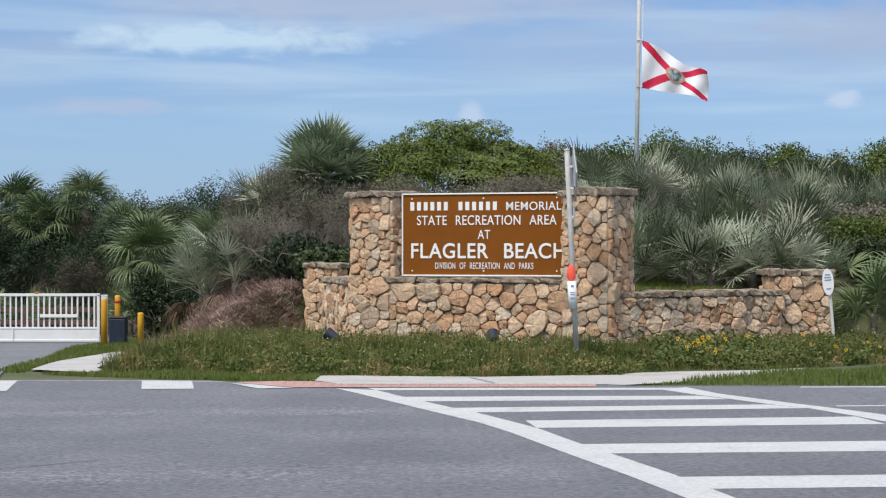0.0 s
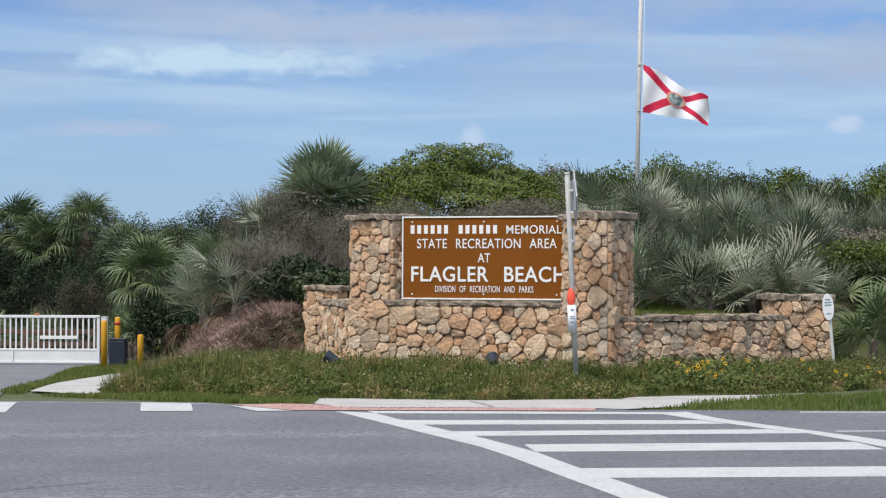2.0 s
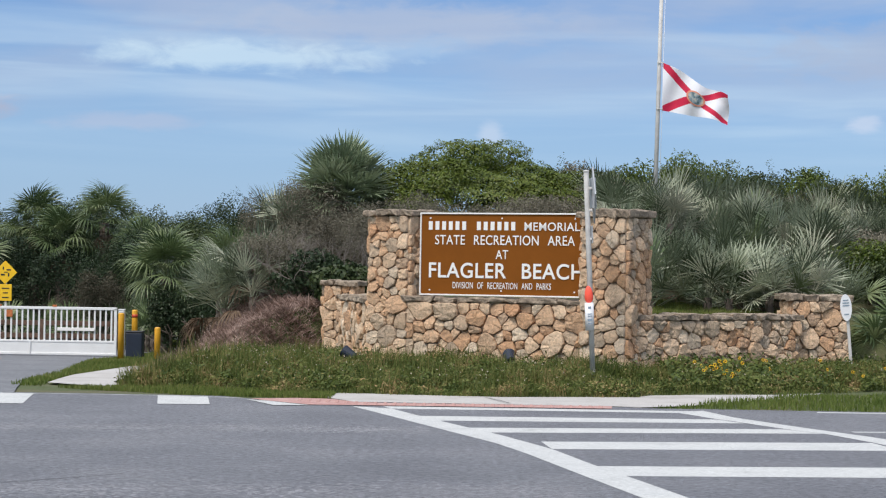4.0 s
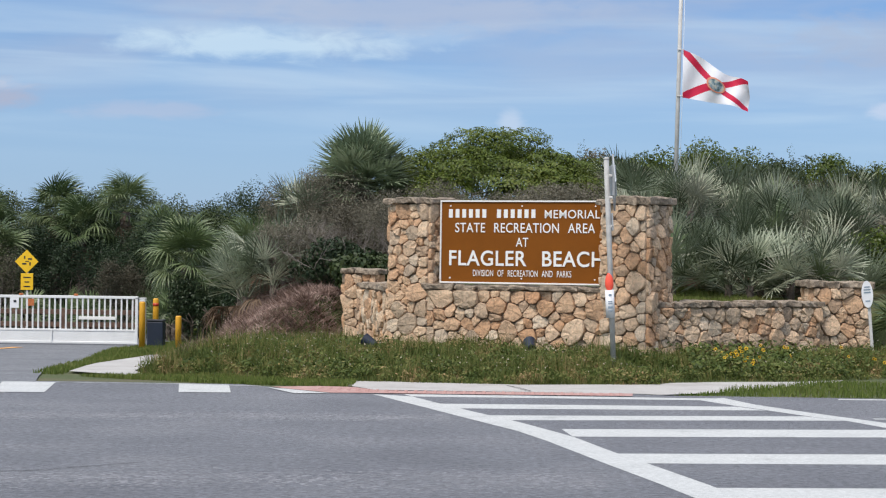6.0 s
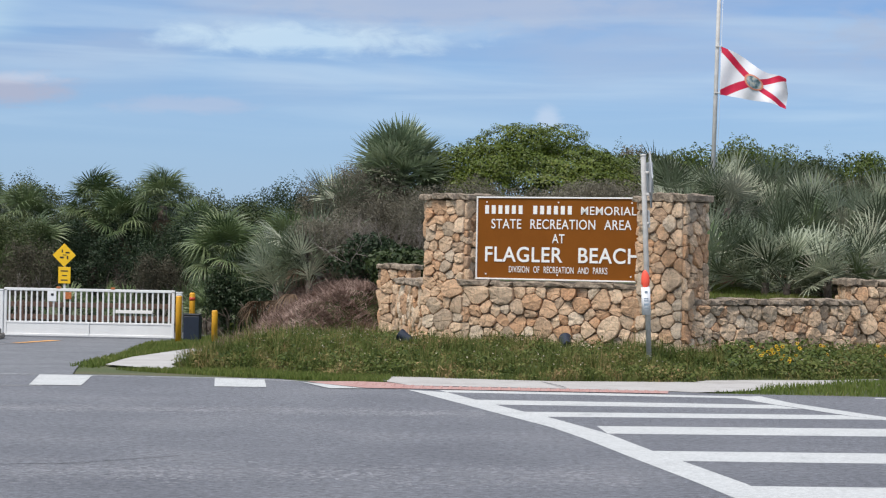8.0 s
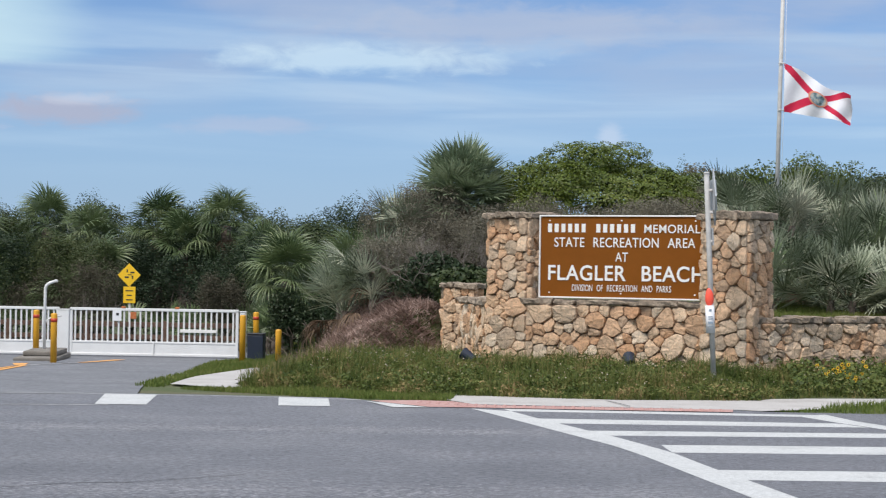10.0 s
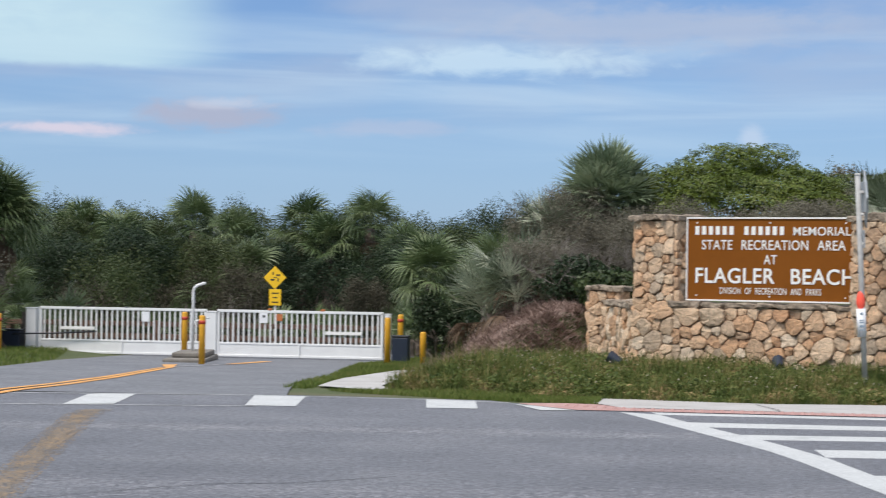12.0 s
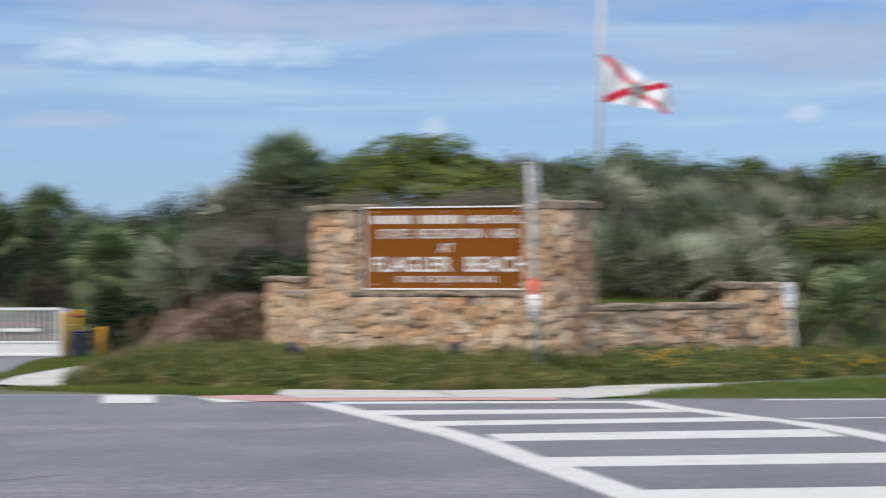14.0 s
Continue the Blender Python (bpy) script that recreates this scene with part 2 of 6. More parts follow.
def box(sx, sy, sz, at=(0, 0, 0), bevel=0.0, turn=0.0, segs=1):
    """A box whose foot is centred on at."""
    bm = bmesh.new()
    bmesh.ops.create_cube(bm, size=1.0)
    bmesh.ops.scale(bm, vec=(sx, sy, sz), verts=bm.verts)
    if bevel:
        bmesh.ops.bevel(bm, geom=bm.edges[:], offset=bevel, segments=segs, affect="EDGES", profile=0.5)
    bmesh.ops.rotate(bm, cent=(0, 0, 0), matrix=Matrix.Rotation(turn, 3, "Z"), verts=bm.verts)
    bmesh.ops.translate(bm, vec=(at[0], at[1], at[2] + sz / 2), verts=bm.verts)
    return bm


def rod(r, length, at=(0, 0, 0), r2=None, sides=14, bevel=0.0):
    """An upright round bar standing on at."""
    bm = bmesh.new()
    bmesh.ops.create_cone(bm, cap_ends=True, segments=sides, radius1=r, radius2=r if r2 is None else r2, depth=length)
    if bevel:
        rim = [e for e in bm.edges if all(v.co.z > length / 2 - 1e-4 for v in e.verts)]
        bmesh.ops.bevel(bm, geom=rim, offset=bevel, segments=3, affect="EDGES", profile=0.5)
    for f in bm.faces:
        f.smooth = len(f.verts) == 4
    bmesh.ops.translate(bm, vec=(at[0], at[1], at[2] + length / 2), verts=bm.verts)
    return bm


def pipe(points, r, sides=10):
    """A round bar bent along the points."""
    pts = [Vector(p) for p in points]
    verts, faces = [], []
    for i, p in enumerate(pts):
        d = (pts[min(i + 1, len(pts) - 1)] - pts[max(i - 1, 0)]).normalized()
        side = d.cross(Vector((0.13, 0.37, 0.92))).normalized()
        up = side.cross(d)
        rr = r[i] if isinstance(r, (list, tuple)) else r
        for k in range(sides):
            a = 2 * math.pi * k / sides
            verts.append(p + side * (math.cos(a) * rr) + up * (math.sin(a) * rr))
    for i in range(len(pts) - 1):
        for k in range(sides):
            a, b = i * sides + k, i * sides + (k + 1) % sides
            faces.append((a, b, b + sides, a + sides))
    faces.append(tuple(range(sides))[::-1])
    faces.append(tuple(range((len(pts) - 1) * sides, len(pts) * sides)))
    return mesh_of("pipe", verts, faces, smooth=True)


# ---- ground ----
def smooth01(v, a, b):
    t = np.clip((np.asarray(v, float) - a) / (b - a), 0, 1)
    return t * t * (3 - 2 * t)


WALL_X = (-40, -6.0, -4.0, -2.9, -2.4, -1.9, -1.55, -1.1, 2.2, 5.4, 8.5, 40)
WALL_Y = (40, 31.6, 30.8, 31.1, 31.9, 32.1, 31.2, 29.1, 27.85, 29.8, 30.4, 33)


def wob(x, y, s):
    return np.sin(x * s + 1.3 * np.sin(y * s * 0.7)) * np.cos(y * s * 1.13 + 0.8 * np.sin(x * s * 0.9))


def ground_z(x, y):
    """Height of the ground: level highway, an entrance falling away from it, a verge, and the dune behind the sign."""
    x, y = np.asarray(x, float), np.asarray(y, float)
    fall = -0.0185 * np.maximum(0, np.minimum(y, 70) - 24)
    d = y - np.interp(x, WALL_X, WALL_Y)
    left = smooth01(x + 0.8 * smooth01(y, 30, 36), -5.0, -1.9)
    bank = 0.20 * smooth01(y - np.interp(x, (-5, 0.5, 2.4, 4.4, 9.5), (25.2, 25.0, 25.4, 26.5, 28.6)), 0.0, 1.9) * smooth01(x, -5.0, -3.6)
    dune = (0.80 * smooth01(d, -0.15, 0.9) + 1.25 * smooth01(d, 1.2, 10.0)) * left
    rough = (0.05 * wob(x, y, 1.7) + 0.05 * wob(x + 5, y, 4.1) * (1 - smooth01(x, -2.4, -1.8))) * smooth01(y, 29, 31) * smooth01(x, -5.2, -4.0)
    side = smooth01(x + 0.9 * smooth01(y, 31, 36), -4.9, -3.5)
    z = fall * (1 - side) + (bank + dune + rough) * side
    left_land = smooth01(-x, 12.6, 15.0) * smooth01(y, 25, 32)
    return z + 0.12 * left_land


def sheet(name, polys, mat, z=0.0, parent=None, follow=True, thick=0.0):
    """Flat pieces lying on the ground, given by their outlines."""
    verts, faces = [], []
    for poly in polys:
        base = len(verts)
        for x, y in poly:
            verts.append((x, y, (float(ground_z(x, y)) if follow else 0.0) + z))
        faces.append(tuple(range(base, base + len(poly))))
    me = mesh_of(name, verts, faces, mat)
    bm = bmesh.new()
    bm.from_mesh(me)
    bmesh.ops.recalc_face_normals(bm, faces=bm.faces)
    for f in bm.faces:
        if f.normal.z < 0:
            f.normal_flip()
    if thick:
        bmesh.ops.solidify(bm, geom=bm.faces[:], thickness=thick)
    bm.to_mesh(me)
    bm.free()
    ob = new(name, me)
    ob.parent = parent
    return ob


gx = np.concatenate([np.linspace(-3000, -40, 14), np.arange(-38, -16, 2.0), np.arange(-16, 14, 0.3), np.arange(14, 38, 2.0), np.linspace(40, 3000, 14)])
gy = np.concatenate([np.linspace(-2000, -30, 8), np.arange(-26, 20, 4.0), np.arange(20, 46, 0.3), np.arange(46, 90, 4.0), np.linspace(95, 3500, 14)])
GX, GY = np.meshgrid(gx, gy)
GZ = ground_z(GX, GY) - 0.014 * (1 - smooth01(GX, -4.6, -3.8) * smooth01(GY, 25.0, 25.6))
nx, ny = len(gx), len(gy)
idx = np.arange(nx * ny).reshape(ny, nx)
quads = np.stack([idx[:-1, :-1], idx[:-1, 1:], idx[1:, 1:], idx[1:, :-1]], -1).reshape(-1, 4)
ground = new("ground", fast_mesh("ground", np.stack([GX, GY, GZ], -1).reshape(-1, 3), quads, M["ground"]))
tagged(ground, "sandy ground with thin green turf rising into a dune", "ground", kind="structure")

# highway and entrance road
road = sheet("road", [[(-400, 3.0), (400, 3.0), (400, 23.6), (5.4, 23.22), (2.3, 23.25), (1.85, 23.45), (-1.3, 23.7), (-2.6, 23.85), (-3.0, 24.25), (-5.0, 24.35), (-6.0, 24.3), (-10.0, 23.5), (-400, 23.0)]], M["asphalt"], 0.0, follow=False)
tagged(road, "grey worn asphalt highway with white crosswalk paint", "road", kind="structure")
lane_rows = [(24.2, -11.6, -5.6), (25.8, -12.0, -5.95), (27.4, -12.2, -6.25), (29.4, -12.35, -6.45), (31.5, -12.6, -6.55), (35, -12.95, -7.0), (38.2, -13.4, -7.35), (42.5, -15.0, -7.0), (48, -15.3, -7.2), (58, -15.8, -8.8)]
lv, lf = [], []
for i, (y, xa, xb) in enumerate(lane_rows):
    for k in range(5):
        x = xa + (xb - xa) * k / 4
        lv.append((x, y, -0.0185 * max(0, y - 24) + (0.004 if i else 0.002)))
    if i:
        for k in range(4):
            a = (i - 1) * 5 + k
            lf.append((a, a + 1, a + 6, a + 5))
lv[:5] = [(x, 23.55 + 0.14 * k, 0.003) for k, (x, y, z) in enumerate(lv[:5])]
entrance = new("entrance_road", mesh_of("entrance_road", lv, lf, M["lane"]))
tagged(entrance, "grey asphalt entrance road leading down to the gate", "road", kind="structure")


def slope_z(x, y):
    return -0.0185 * max(0.0, y - 24)


def paint(name, poly, mat, label, z=0.002, group=""):
    verts = [(x, y, slope_z(x, y) + z) for x, y in poly]
    ob = new(name, mesh_of(name, verts, [tuple(range(len(poly)))], mat))
    if ob.data.polygons[0].normal.z < 0:
        ob.data.flip_normals()
    return tagged(ob, label, "road marking", group, "structure")


def ribbon(name, one, two, mat, label, z=0.0045):
    """A painted line between two edges, both from end to end."""
    def along(edge, f):
        e = [Vector(p) for p in edge]
        run = [0.0]
        for a, b in zip(e, e[1:]):
            run.append(run[-1] + (b - a).length)
        s = f * run[-1]
        for i in range(len(e) - 1):
            if s <= run[i + 1] + 1e-9:
                return e[i].lerp(e[i + 1], (s - run[i]) / (run[i + 1] - run[i]))
        return e[-1]
    n = 24
    verts, faces = [], []
    for i in range(n + 1):
        for edge in (one, two):
            p = along(edge, i / n)
            verts.append((p.x, p.y, slope_z(p.x, p.y) + z))
        if i:
            a = 2 * (i - 1)
            faces.append((a, a + 1, a + 3, a + 2))
    ob = new(name, mesh_of(name, verts, faces, mat))
    if ob.data.polygons[0].normal.z < 0:
        ob.data.flip_normals()
    return tagged(ob, label, "road marking", "", "structure")


ribbon("crosswalk_line", [(-1.27, 22.77), (-0.85, 21.59), (-0.2, 19.71), (0.35, 18.14), (0.59, 17.22), (0.98, 15.41), (1.3, 13.99), (1.58, 12.63), (2.0, 10.2)],
       [(-0.79, 22.48), (-0.47, 21.51), (-0.21, 20.77), (0.09, 19.93), (0.32, 19.36), (0.86, 17.61), (1.16, 16.1), (1.34, 15.37), (1.69, 13.81), (1.89, 12.68), (2.35, 10.3)],
       M["white_line"], "broad white painted edge line of the crosswalk", 0.002)
ribbon("crosswalk_line", [(2.56, 22.58), (2.93, 21.59), (3.17, 21.09), (3.45, 20.38), (3.77, 19.86), (4.06, 18.89), (4.21, 18.26), (4.9, 15.0), (5.5, 11.0)],
       [(2.91, 22.96), (3.14, 21.94), (3.72, 20.53), (4.14, 19.64), (4.39, 19.02), (5.2, 15.2), (5.9, 11.0)], M["white_line"], "broad white painted edge line of the crosswalk", 0.002)
for poly in ([(-0.9, 22.86), (2.8, 22.86), (2.69, 22.53), (-0.79, 22.48)], [(-0.47, 21.42), (2.9, 21.59), (3.14, 21.09), (-0.21, 20.77)],
             [(0.09, 19.89), (3.45, 20.34), (3.77, 19.86), (0.32, 19.33)], [(0.79, 18.38), (4.05, 18.83), (4.15, 18.02), (0.86, 17.61)],
             [(1.12, 16.1), (4.6, 16.48), (4.75, 15.66), (1.34, 15.35)], [(1.66, 13.74), (5.0, 14.05), (5.1, 13.35), (1.83, 13.05)],
             [(2.0, 11.3), (5.4, 11.6), (5.5, 11.0), (2.1, 10.7)]):
    paint("crosswalk_bar", poly, M["white_line"], "white painted crosswalk bar on the asphalt", 0.0012, "crosswalk bars")
for poly in ([(-3.80, 24.22), (-3.15, 24.08), (-2.94, 22.66), (-3.55, 22.59)], [(-6.03, 24.17), (-5.35, 24.14), (-5.07, 22.29), (-5.67, 22.23)],
             [(-8.04, 23.52), (-7.49, 23.77), (-7.18, 21.92), (-7.73, 21.68)], [(-10.2, 23.15), (-9.65, 23.40), (-9.45, 21.6), (-10.0, 21.4)]):
    paint("crosswalk_block", poly, M["white_line"], "short white painted block across the entrance mouth", 0.0055, "entrance crosswalk blocks")
ribbon("faded_line", [(-10.2, 23.22), (-7.88, 23.72), (-6.35, 24.14), (-5.01, 24.18)], [(-10.2, 23.12), (-7.88, 23.62), (-6.35, 24.04), (-5.01, 24.08)], M["faint_line"], "thin faded white line across the entrance mouth")
ribbon("edge_line", [(-5.3, 24.2), (-3.86, 24.22), (-2.7, 23.9)], [(-5.3, 24.1), (-3.86, 24.12), (-2.7, 23.8)], M["faint_line"], "thin faded white edge line beside the turf")
ribbon("faded_line", [(-9.8, 21.2), (-5.5, 22.2)], [(-9.8, 21.12), (-5.5, 22.12)], M["faint_line"], "thin faded white line across the entrance mouth")
paint("edge_line", [(4.3, 23.05), (14, 23.4), (14, 23.25), (4.26, 22.9)], M["white_line"], "white edge line of the highway")
paint("bike_line", [(4.12, 20.18), (14, 21.3), (14, 21.2), (4.12, 20.06)], M["white_line"], "thin white lane line of the highway")
paint("edge_line", [(-2.62, 23.64), (-2.37, 23.45), (-1.77, 22.77), (-2.19, 22.67)], M["white_line"], "white wedge of paint beside the red paving", 0.007)
ribbon("centre_line", [(-9.43, 23.25), (-9.43, 25.86), (-9.62, 28.98), (-10.12, 33.78)], [(-9.31, 23.2), (-9.31, 25.8), (-9.49, 28.9), (-10.04, 33.6)], M["yellow_line"], "yellow centre line of the entrance road", 0.012)
ribbon("centre_line", [(-9.2, 23.0), (-9.20, 25.6), (-9.42, 28.6), (-10.06, 34.1)], [(-9.06, 23.0), (-9.06, 25.6), (-9.28, 28.6), (-9.94, 34.1)], M["yellow_line"], "yellow centre line of the entrance road", 0.012)
paint("island_line", [(-10.55, 35.2), (-10.3, 35.4), (-9.98, 34.0), (-10.12, 33.9)], M["yellow_line"], "yellow mark before the concrete island", 0.012)
paint("island_line", [(-9.62, 36.3), (-9.45, 36.3), (-9.2, 38.6), (-9.45, 38.6)], M["yellow_line"], "yellow mark beside the concrete island", 0.012)
ribbon("island_line", [(-10.1, 34.2), (-9.75, 35.6), (-9.6, 36.6)], [(-10.0, 34.1), (-9.66, 35.5), (-9.5, 36.6)], M["faint_line"], "faded pale line round the concrete island", 0.011)


def flecks(name, line, spread, count, long, wide, mat, label, seed, z):
    """Worn patches strewn along a line, thinning out towards its edges."""
    rng = np.random.default_rng(seed)
    pts = np.array(line, float)
    run = np.concatenate([[0], np.cumsum(np.linalg.norm(np.diff(pts, axis=0), axis=1))])
    s_ = rng.uniform(0, run[-1], count)
    cx_, cy_ = np.interp(s_, run, pts[:, 0]), np.interp(s_, run, pts[:, 1])
    d = np.stack([np.interp(s_ + 0.3, run, pts[:, 0]) - np.interp(s_ - 0.3, run, pts[:, 0]), np.interp(s_ + 0.3, run, pts[:, 1]) - np.interp(s_ - 0.3, run, pts[:, 1])], 1)
    d /= np.linalg.norm(d, axis=1)[:, None]
    n_ = np.stack([-d[:, 1], d[:, 0]], 1)
    c = np.stack([cx_, cy_], 1) + n_ * (np.clip(rng.normal(0, 0.5, count), -1.1, 1.1) * spread)[:, None]
    V = []
    for k in range(6):
        a = 2 * math.pi * k / 6
        r1 = (long * rng.uniform(0.35, 1.0, count) * math.cos(a))[:, None]
        r2 = (wide * rng.uniform(0.35, 1.0, count) * math.sin(a))[:, None]
        V.append(np.concatenate([c + d * r1 + n_ * r2, (z + rng.uniform(0, 0.0005, count))[:, None]], 1))
    V = np.stack(V, 1).reshape(-1, 3)
    k = np.arange(count) * 6
    Q = np.concatenate([np.stack([k, k + 1, k + 2, k + 3], 1), np.stack([k, k + 3, k + 4, k + 5], 1)])
    return tagged(new(name, fast_mesh(name, V, Q, mat)), label, "road marking", kind="stuff")


flecks("old_yellow_line", [(-4.6, 11.0), (-5.35, 13.7), (-6.25, 17.3), (-6.95, 20.04), (-7.1, 21.0)], 0.17, 6000, 0.032, 0.014, M["old_yellow"], "half ground-off yellow line on the highway", 61, 0.002)
flecks("wheel_track", [(-24, 17.6), (-8, 18.7), (-2, 19.45), (-0.3, 19.5)], 0.5, 16000, 0.03, 0.028, M["pale_asphalt"], "pale worn strip along the highway", 62, 0.0005)
flecks("wheel_track", [(-24, 12.4), (-3.0, 13.75), (0.9, 14.1)], 0.7, 16000, 0.03, 0.024, M["pale_asphalt"], "pale worn strip along the highway", 63, 0.0005)
crack_a = [(-4.9, 12.72), (-4.46, 13.24), (-4.17, 13.68), (-3.75, 14.05), (-3.3, 14.2), (-2.6, 14.9)]
ribbon("crack", crack_a, [(x, y - 0.018) for x, y in crack_a], M["tar"], "dark crack in the asphalt", 0.004)

# pavement with its red ramp
walk_poly = [(-1.59, 24.07), (-2.04, 25.31), (-0.99, 25.10), (0.55, 24.85), (2.35, 25.31), (2.62, 25.79), (4.37, 26.28), (5.1, 26.85), (4.74, 26.0), (3.34, 24.4), (2.91, 23.76), (2.19, 23.3), (1.87, 23.45), (-1.27, 23.5)]
pave = sheet("pavement", [walk_poly], M["concrete"], 0.005, follow=False)
tagged(pave, "pale concrete pavement between the highway and the weeds", "pavement", kind="structure")
ribbon("pavement_joint", [(0.30, 24.85), (0.62, 23.5)], [(0.32, 24.85), (0.64, 23.5)], M["tar"], "dark joint in the concrete pavement", 0.018)
path_poly = [(-5.83, 27.15), (-6.0, 29.0), (-6.08, 30.3), (-5.95, 34.78), (-5.5, 35.3), (-5.2, 31.0), (-5.0, 27.75), (-4.6, 26.3), (-4.3, 25.9), (-4.7, 26.0)]
path = new("pavement", mesh_of("pavement", [(x, y, slope_z(x, y) + 0.02) for x, y in path_poly], [tuple(range(len(path_poly)))[::-1]], M["concrete"]))
if path.data.polygons[0].normal.z < 0:
    path.data.flip_normals()
tagged(path, "pale concrete footpath curving along the entrance road", "pavement", kind="structure")
ramp_poly = [(-2.58, 23.76), (-2.01, 24.0), (-1.58, 23.92), (-1.27, 23.45), (-0.92, 23.35), (1.87, 23.42), (1.83, 22.98), (-1.23, 22.88), (-1.77, 22.84), (-2.37, 23.47)]
ramp_pad = paint("tactile_paving", ramp_poly, M["tactile"], "faded red tactile paving with rows of domes", 0.008)
dome = bmesh.new()
bmesh.ops.create_cone(dome, cap_ends=True, segments=8, radius1=0.028, radius2=0.016, depth=0.014)
dome_me = bpy.data.meshes.new("dome")
dome.to_mesh(dome_me)
dome.free()
dome_me.materials.append(M["tactile"])
for i in range(32):
    for j in range(3):
        x = -1.95 + i * 0.118
        y = 23.02 + j * 0.13 + (0.5 * max(0, (-1.1 - x)) if x < -1.1 else 0)
        part("dome", dome_me, None, ramp_pad, m=Matrix.Translation((x, y, 0.014)))

far_path = [(-9.6, 55.4), (-7.0, 54.8), (-5.0, 52.5), (-4.6, 53.0), (-6.8, 55.6), (-9.6, 56.2)]
far = new("pavement", mesh_of("pavement", [(x, y, slope_z(x, y) + 0.03) for x, y in far_path], [tuple(range(len(far_path)))], M["concrete"]))
if far.data.polygons[0].normal.z < 0:
    far.data.flip_normals()
tagged(far, "pale concrete path in the clearing behind the gate", "pavement", kind="structure")


# ---- stone sign ----
M["mortar"] = mottled("sandy mortar", [(0.3, (0.16, 0.11, 0.075)), (0.7, (0.31, 0.22, 0.15))], 5.0, 50.0, 0.5, 0.95, 0.0, 0.6, 0.02)


def stone_material():
    m, nodes, links, b = material("coquina fieldstone", 0.92)
    info = nodes.new("ShaderNodeObjectInfo")
    col = ramp(nodes, links, info.outputs["Random"], [(0.0, (0.540, 0.308, 0.173)), (0.15, (0.680, 0.470, 0.308)), (0.34, (0.745, 0.556, 0.389)), (0.5, (0.491, 0.378, 0.275)),
                                                      (0.64, (0.697, 0.491, 0.329)), (0.78, (0.594, 0.351, 0.200)), (0.9, (0.421, 0.340, 0.259)), (1.0, (0.778, 0.626, 0.470))])
    big = noise_node(nodes, links, 9.0, 6.0, 0.7)
    small = noise_node(nodes, links, 26.0, 7.0, 0.78)
    stain = ramp(nodes, links, big, [(0.30, (0.50, 0.48, 0.45)), (0.46, (0.95, 0.95, 0.95)), (0.75, (1.2, 1.15, 1.08))])
    pit = ramp(nodes, links, small, [(0.30, (0.36, 0.34, 0.31)), (0.46, (0.95, 0.95, 0.94)), (0.72, (1.28, 1.26, 1.22))])
    col = blend(nodes, links, 1.0, col, stain, "MULTIPLY")
    col = blend(nodes, links, 0.9, col, blend(nodes, links, 1.0, col, pit, "MULTIPLY"))
    links.new(col, b.inputs["Base Color"])
    both = nodes.new("ShaderNodeMath")
    both.operation = "ADD"
    links.new(big, both.inputs[0])
    links.new(small, both.inputs[1])
    bump(nodes, links, b, both.outputs[0], 0.9, 0.035)
    return m


M["stone"] = stone_material()
M["coping"] = mottled("grey weathered coping stone", [(0.25, (0.12, 0.095, 0.070)), (0.5, (0.27, 0.215, 0.160)), (0.75, (0.46, 0.375, 0.285))], 6.0, 30.0, 0.9, 0.95, 0.0, 0.7, 0.03)
M["brown"] = plain("brown sign paint", (0.215, 0.070, 0.008), 0.8, 0.0, 0.12, 2.5)
M["brown"].node_tree.nodes["Principled BSDF"].inputs["Specular IOR Level"].default_value = 0.15
M["sign_white"] = plain("white sign paint", (0.82, 0.80, 0.76), 0.5, 0.0, 0.06)
M["galvanised"] = plain("galvanised steel", (0.62, 0.60, 0.57), 0.6, 0.0, 0.2)
M["sheet_metal"] = plain("bare grey sign metal", (0.40, 0.42, 0.44), 0.6, 0.15, 0.2)
M["orange"] = plain("fluorescent orange vinyl", (0.9, 0.10, 0.055), 0.55, 0.0, 0.05)
M["vinyl"] = plain("white vinyl", (0.80, 0.80, 0.81), 0.5, 0.0, 0.05)
M["print"] = plain("grey print", (0.25, 0.32, 0.38), 0.6)
M["black"] = plain("black paint", (0.018, 0.020, 0.026), 0.45, 0.0, 0.3)
M["navy"] = plain("dark blue-black plastic", (0.012, 0.020, 0.040), 0.5, 0.0, 0.25)

stones_todo = []        # faces to be clad with stones once all else stands


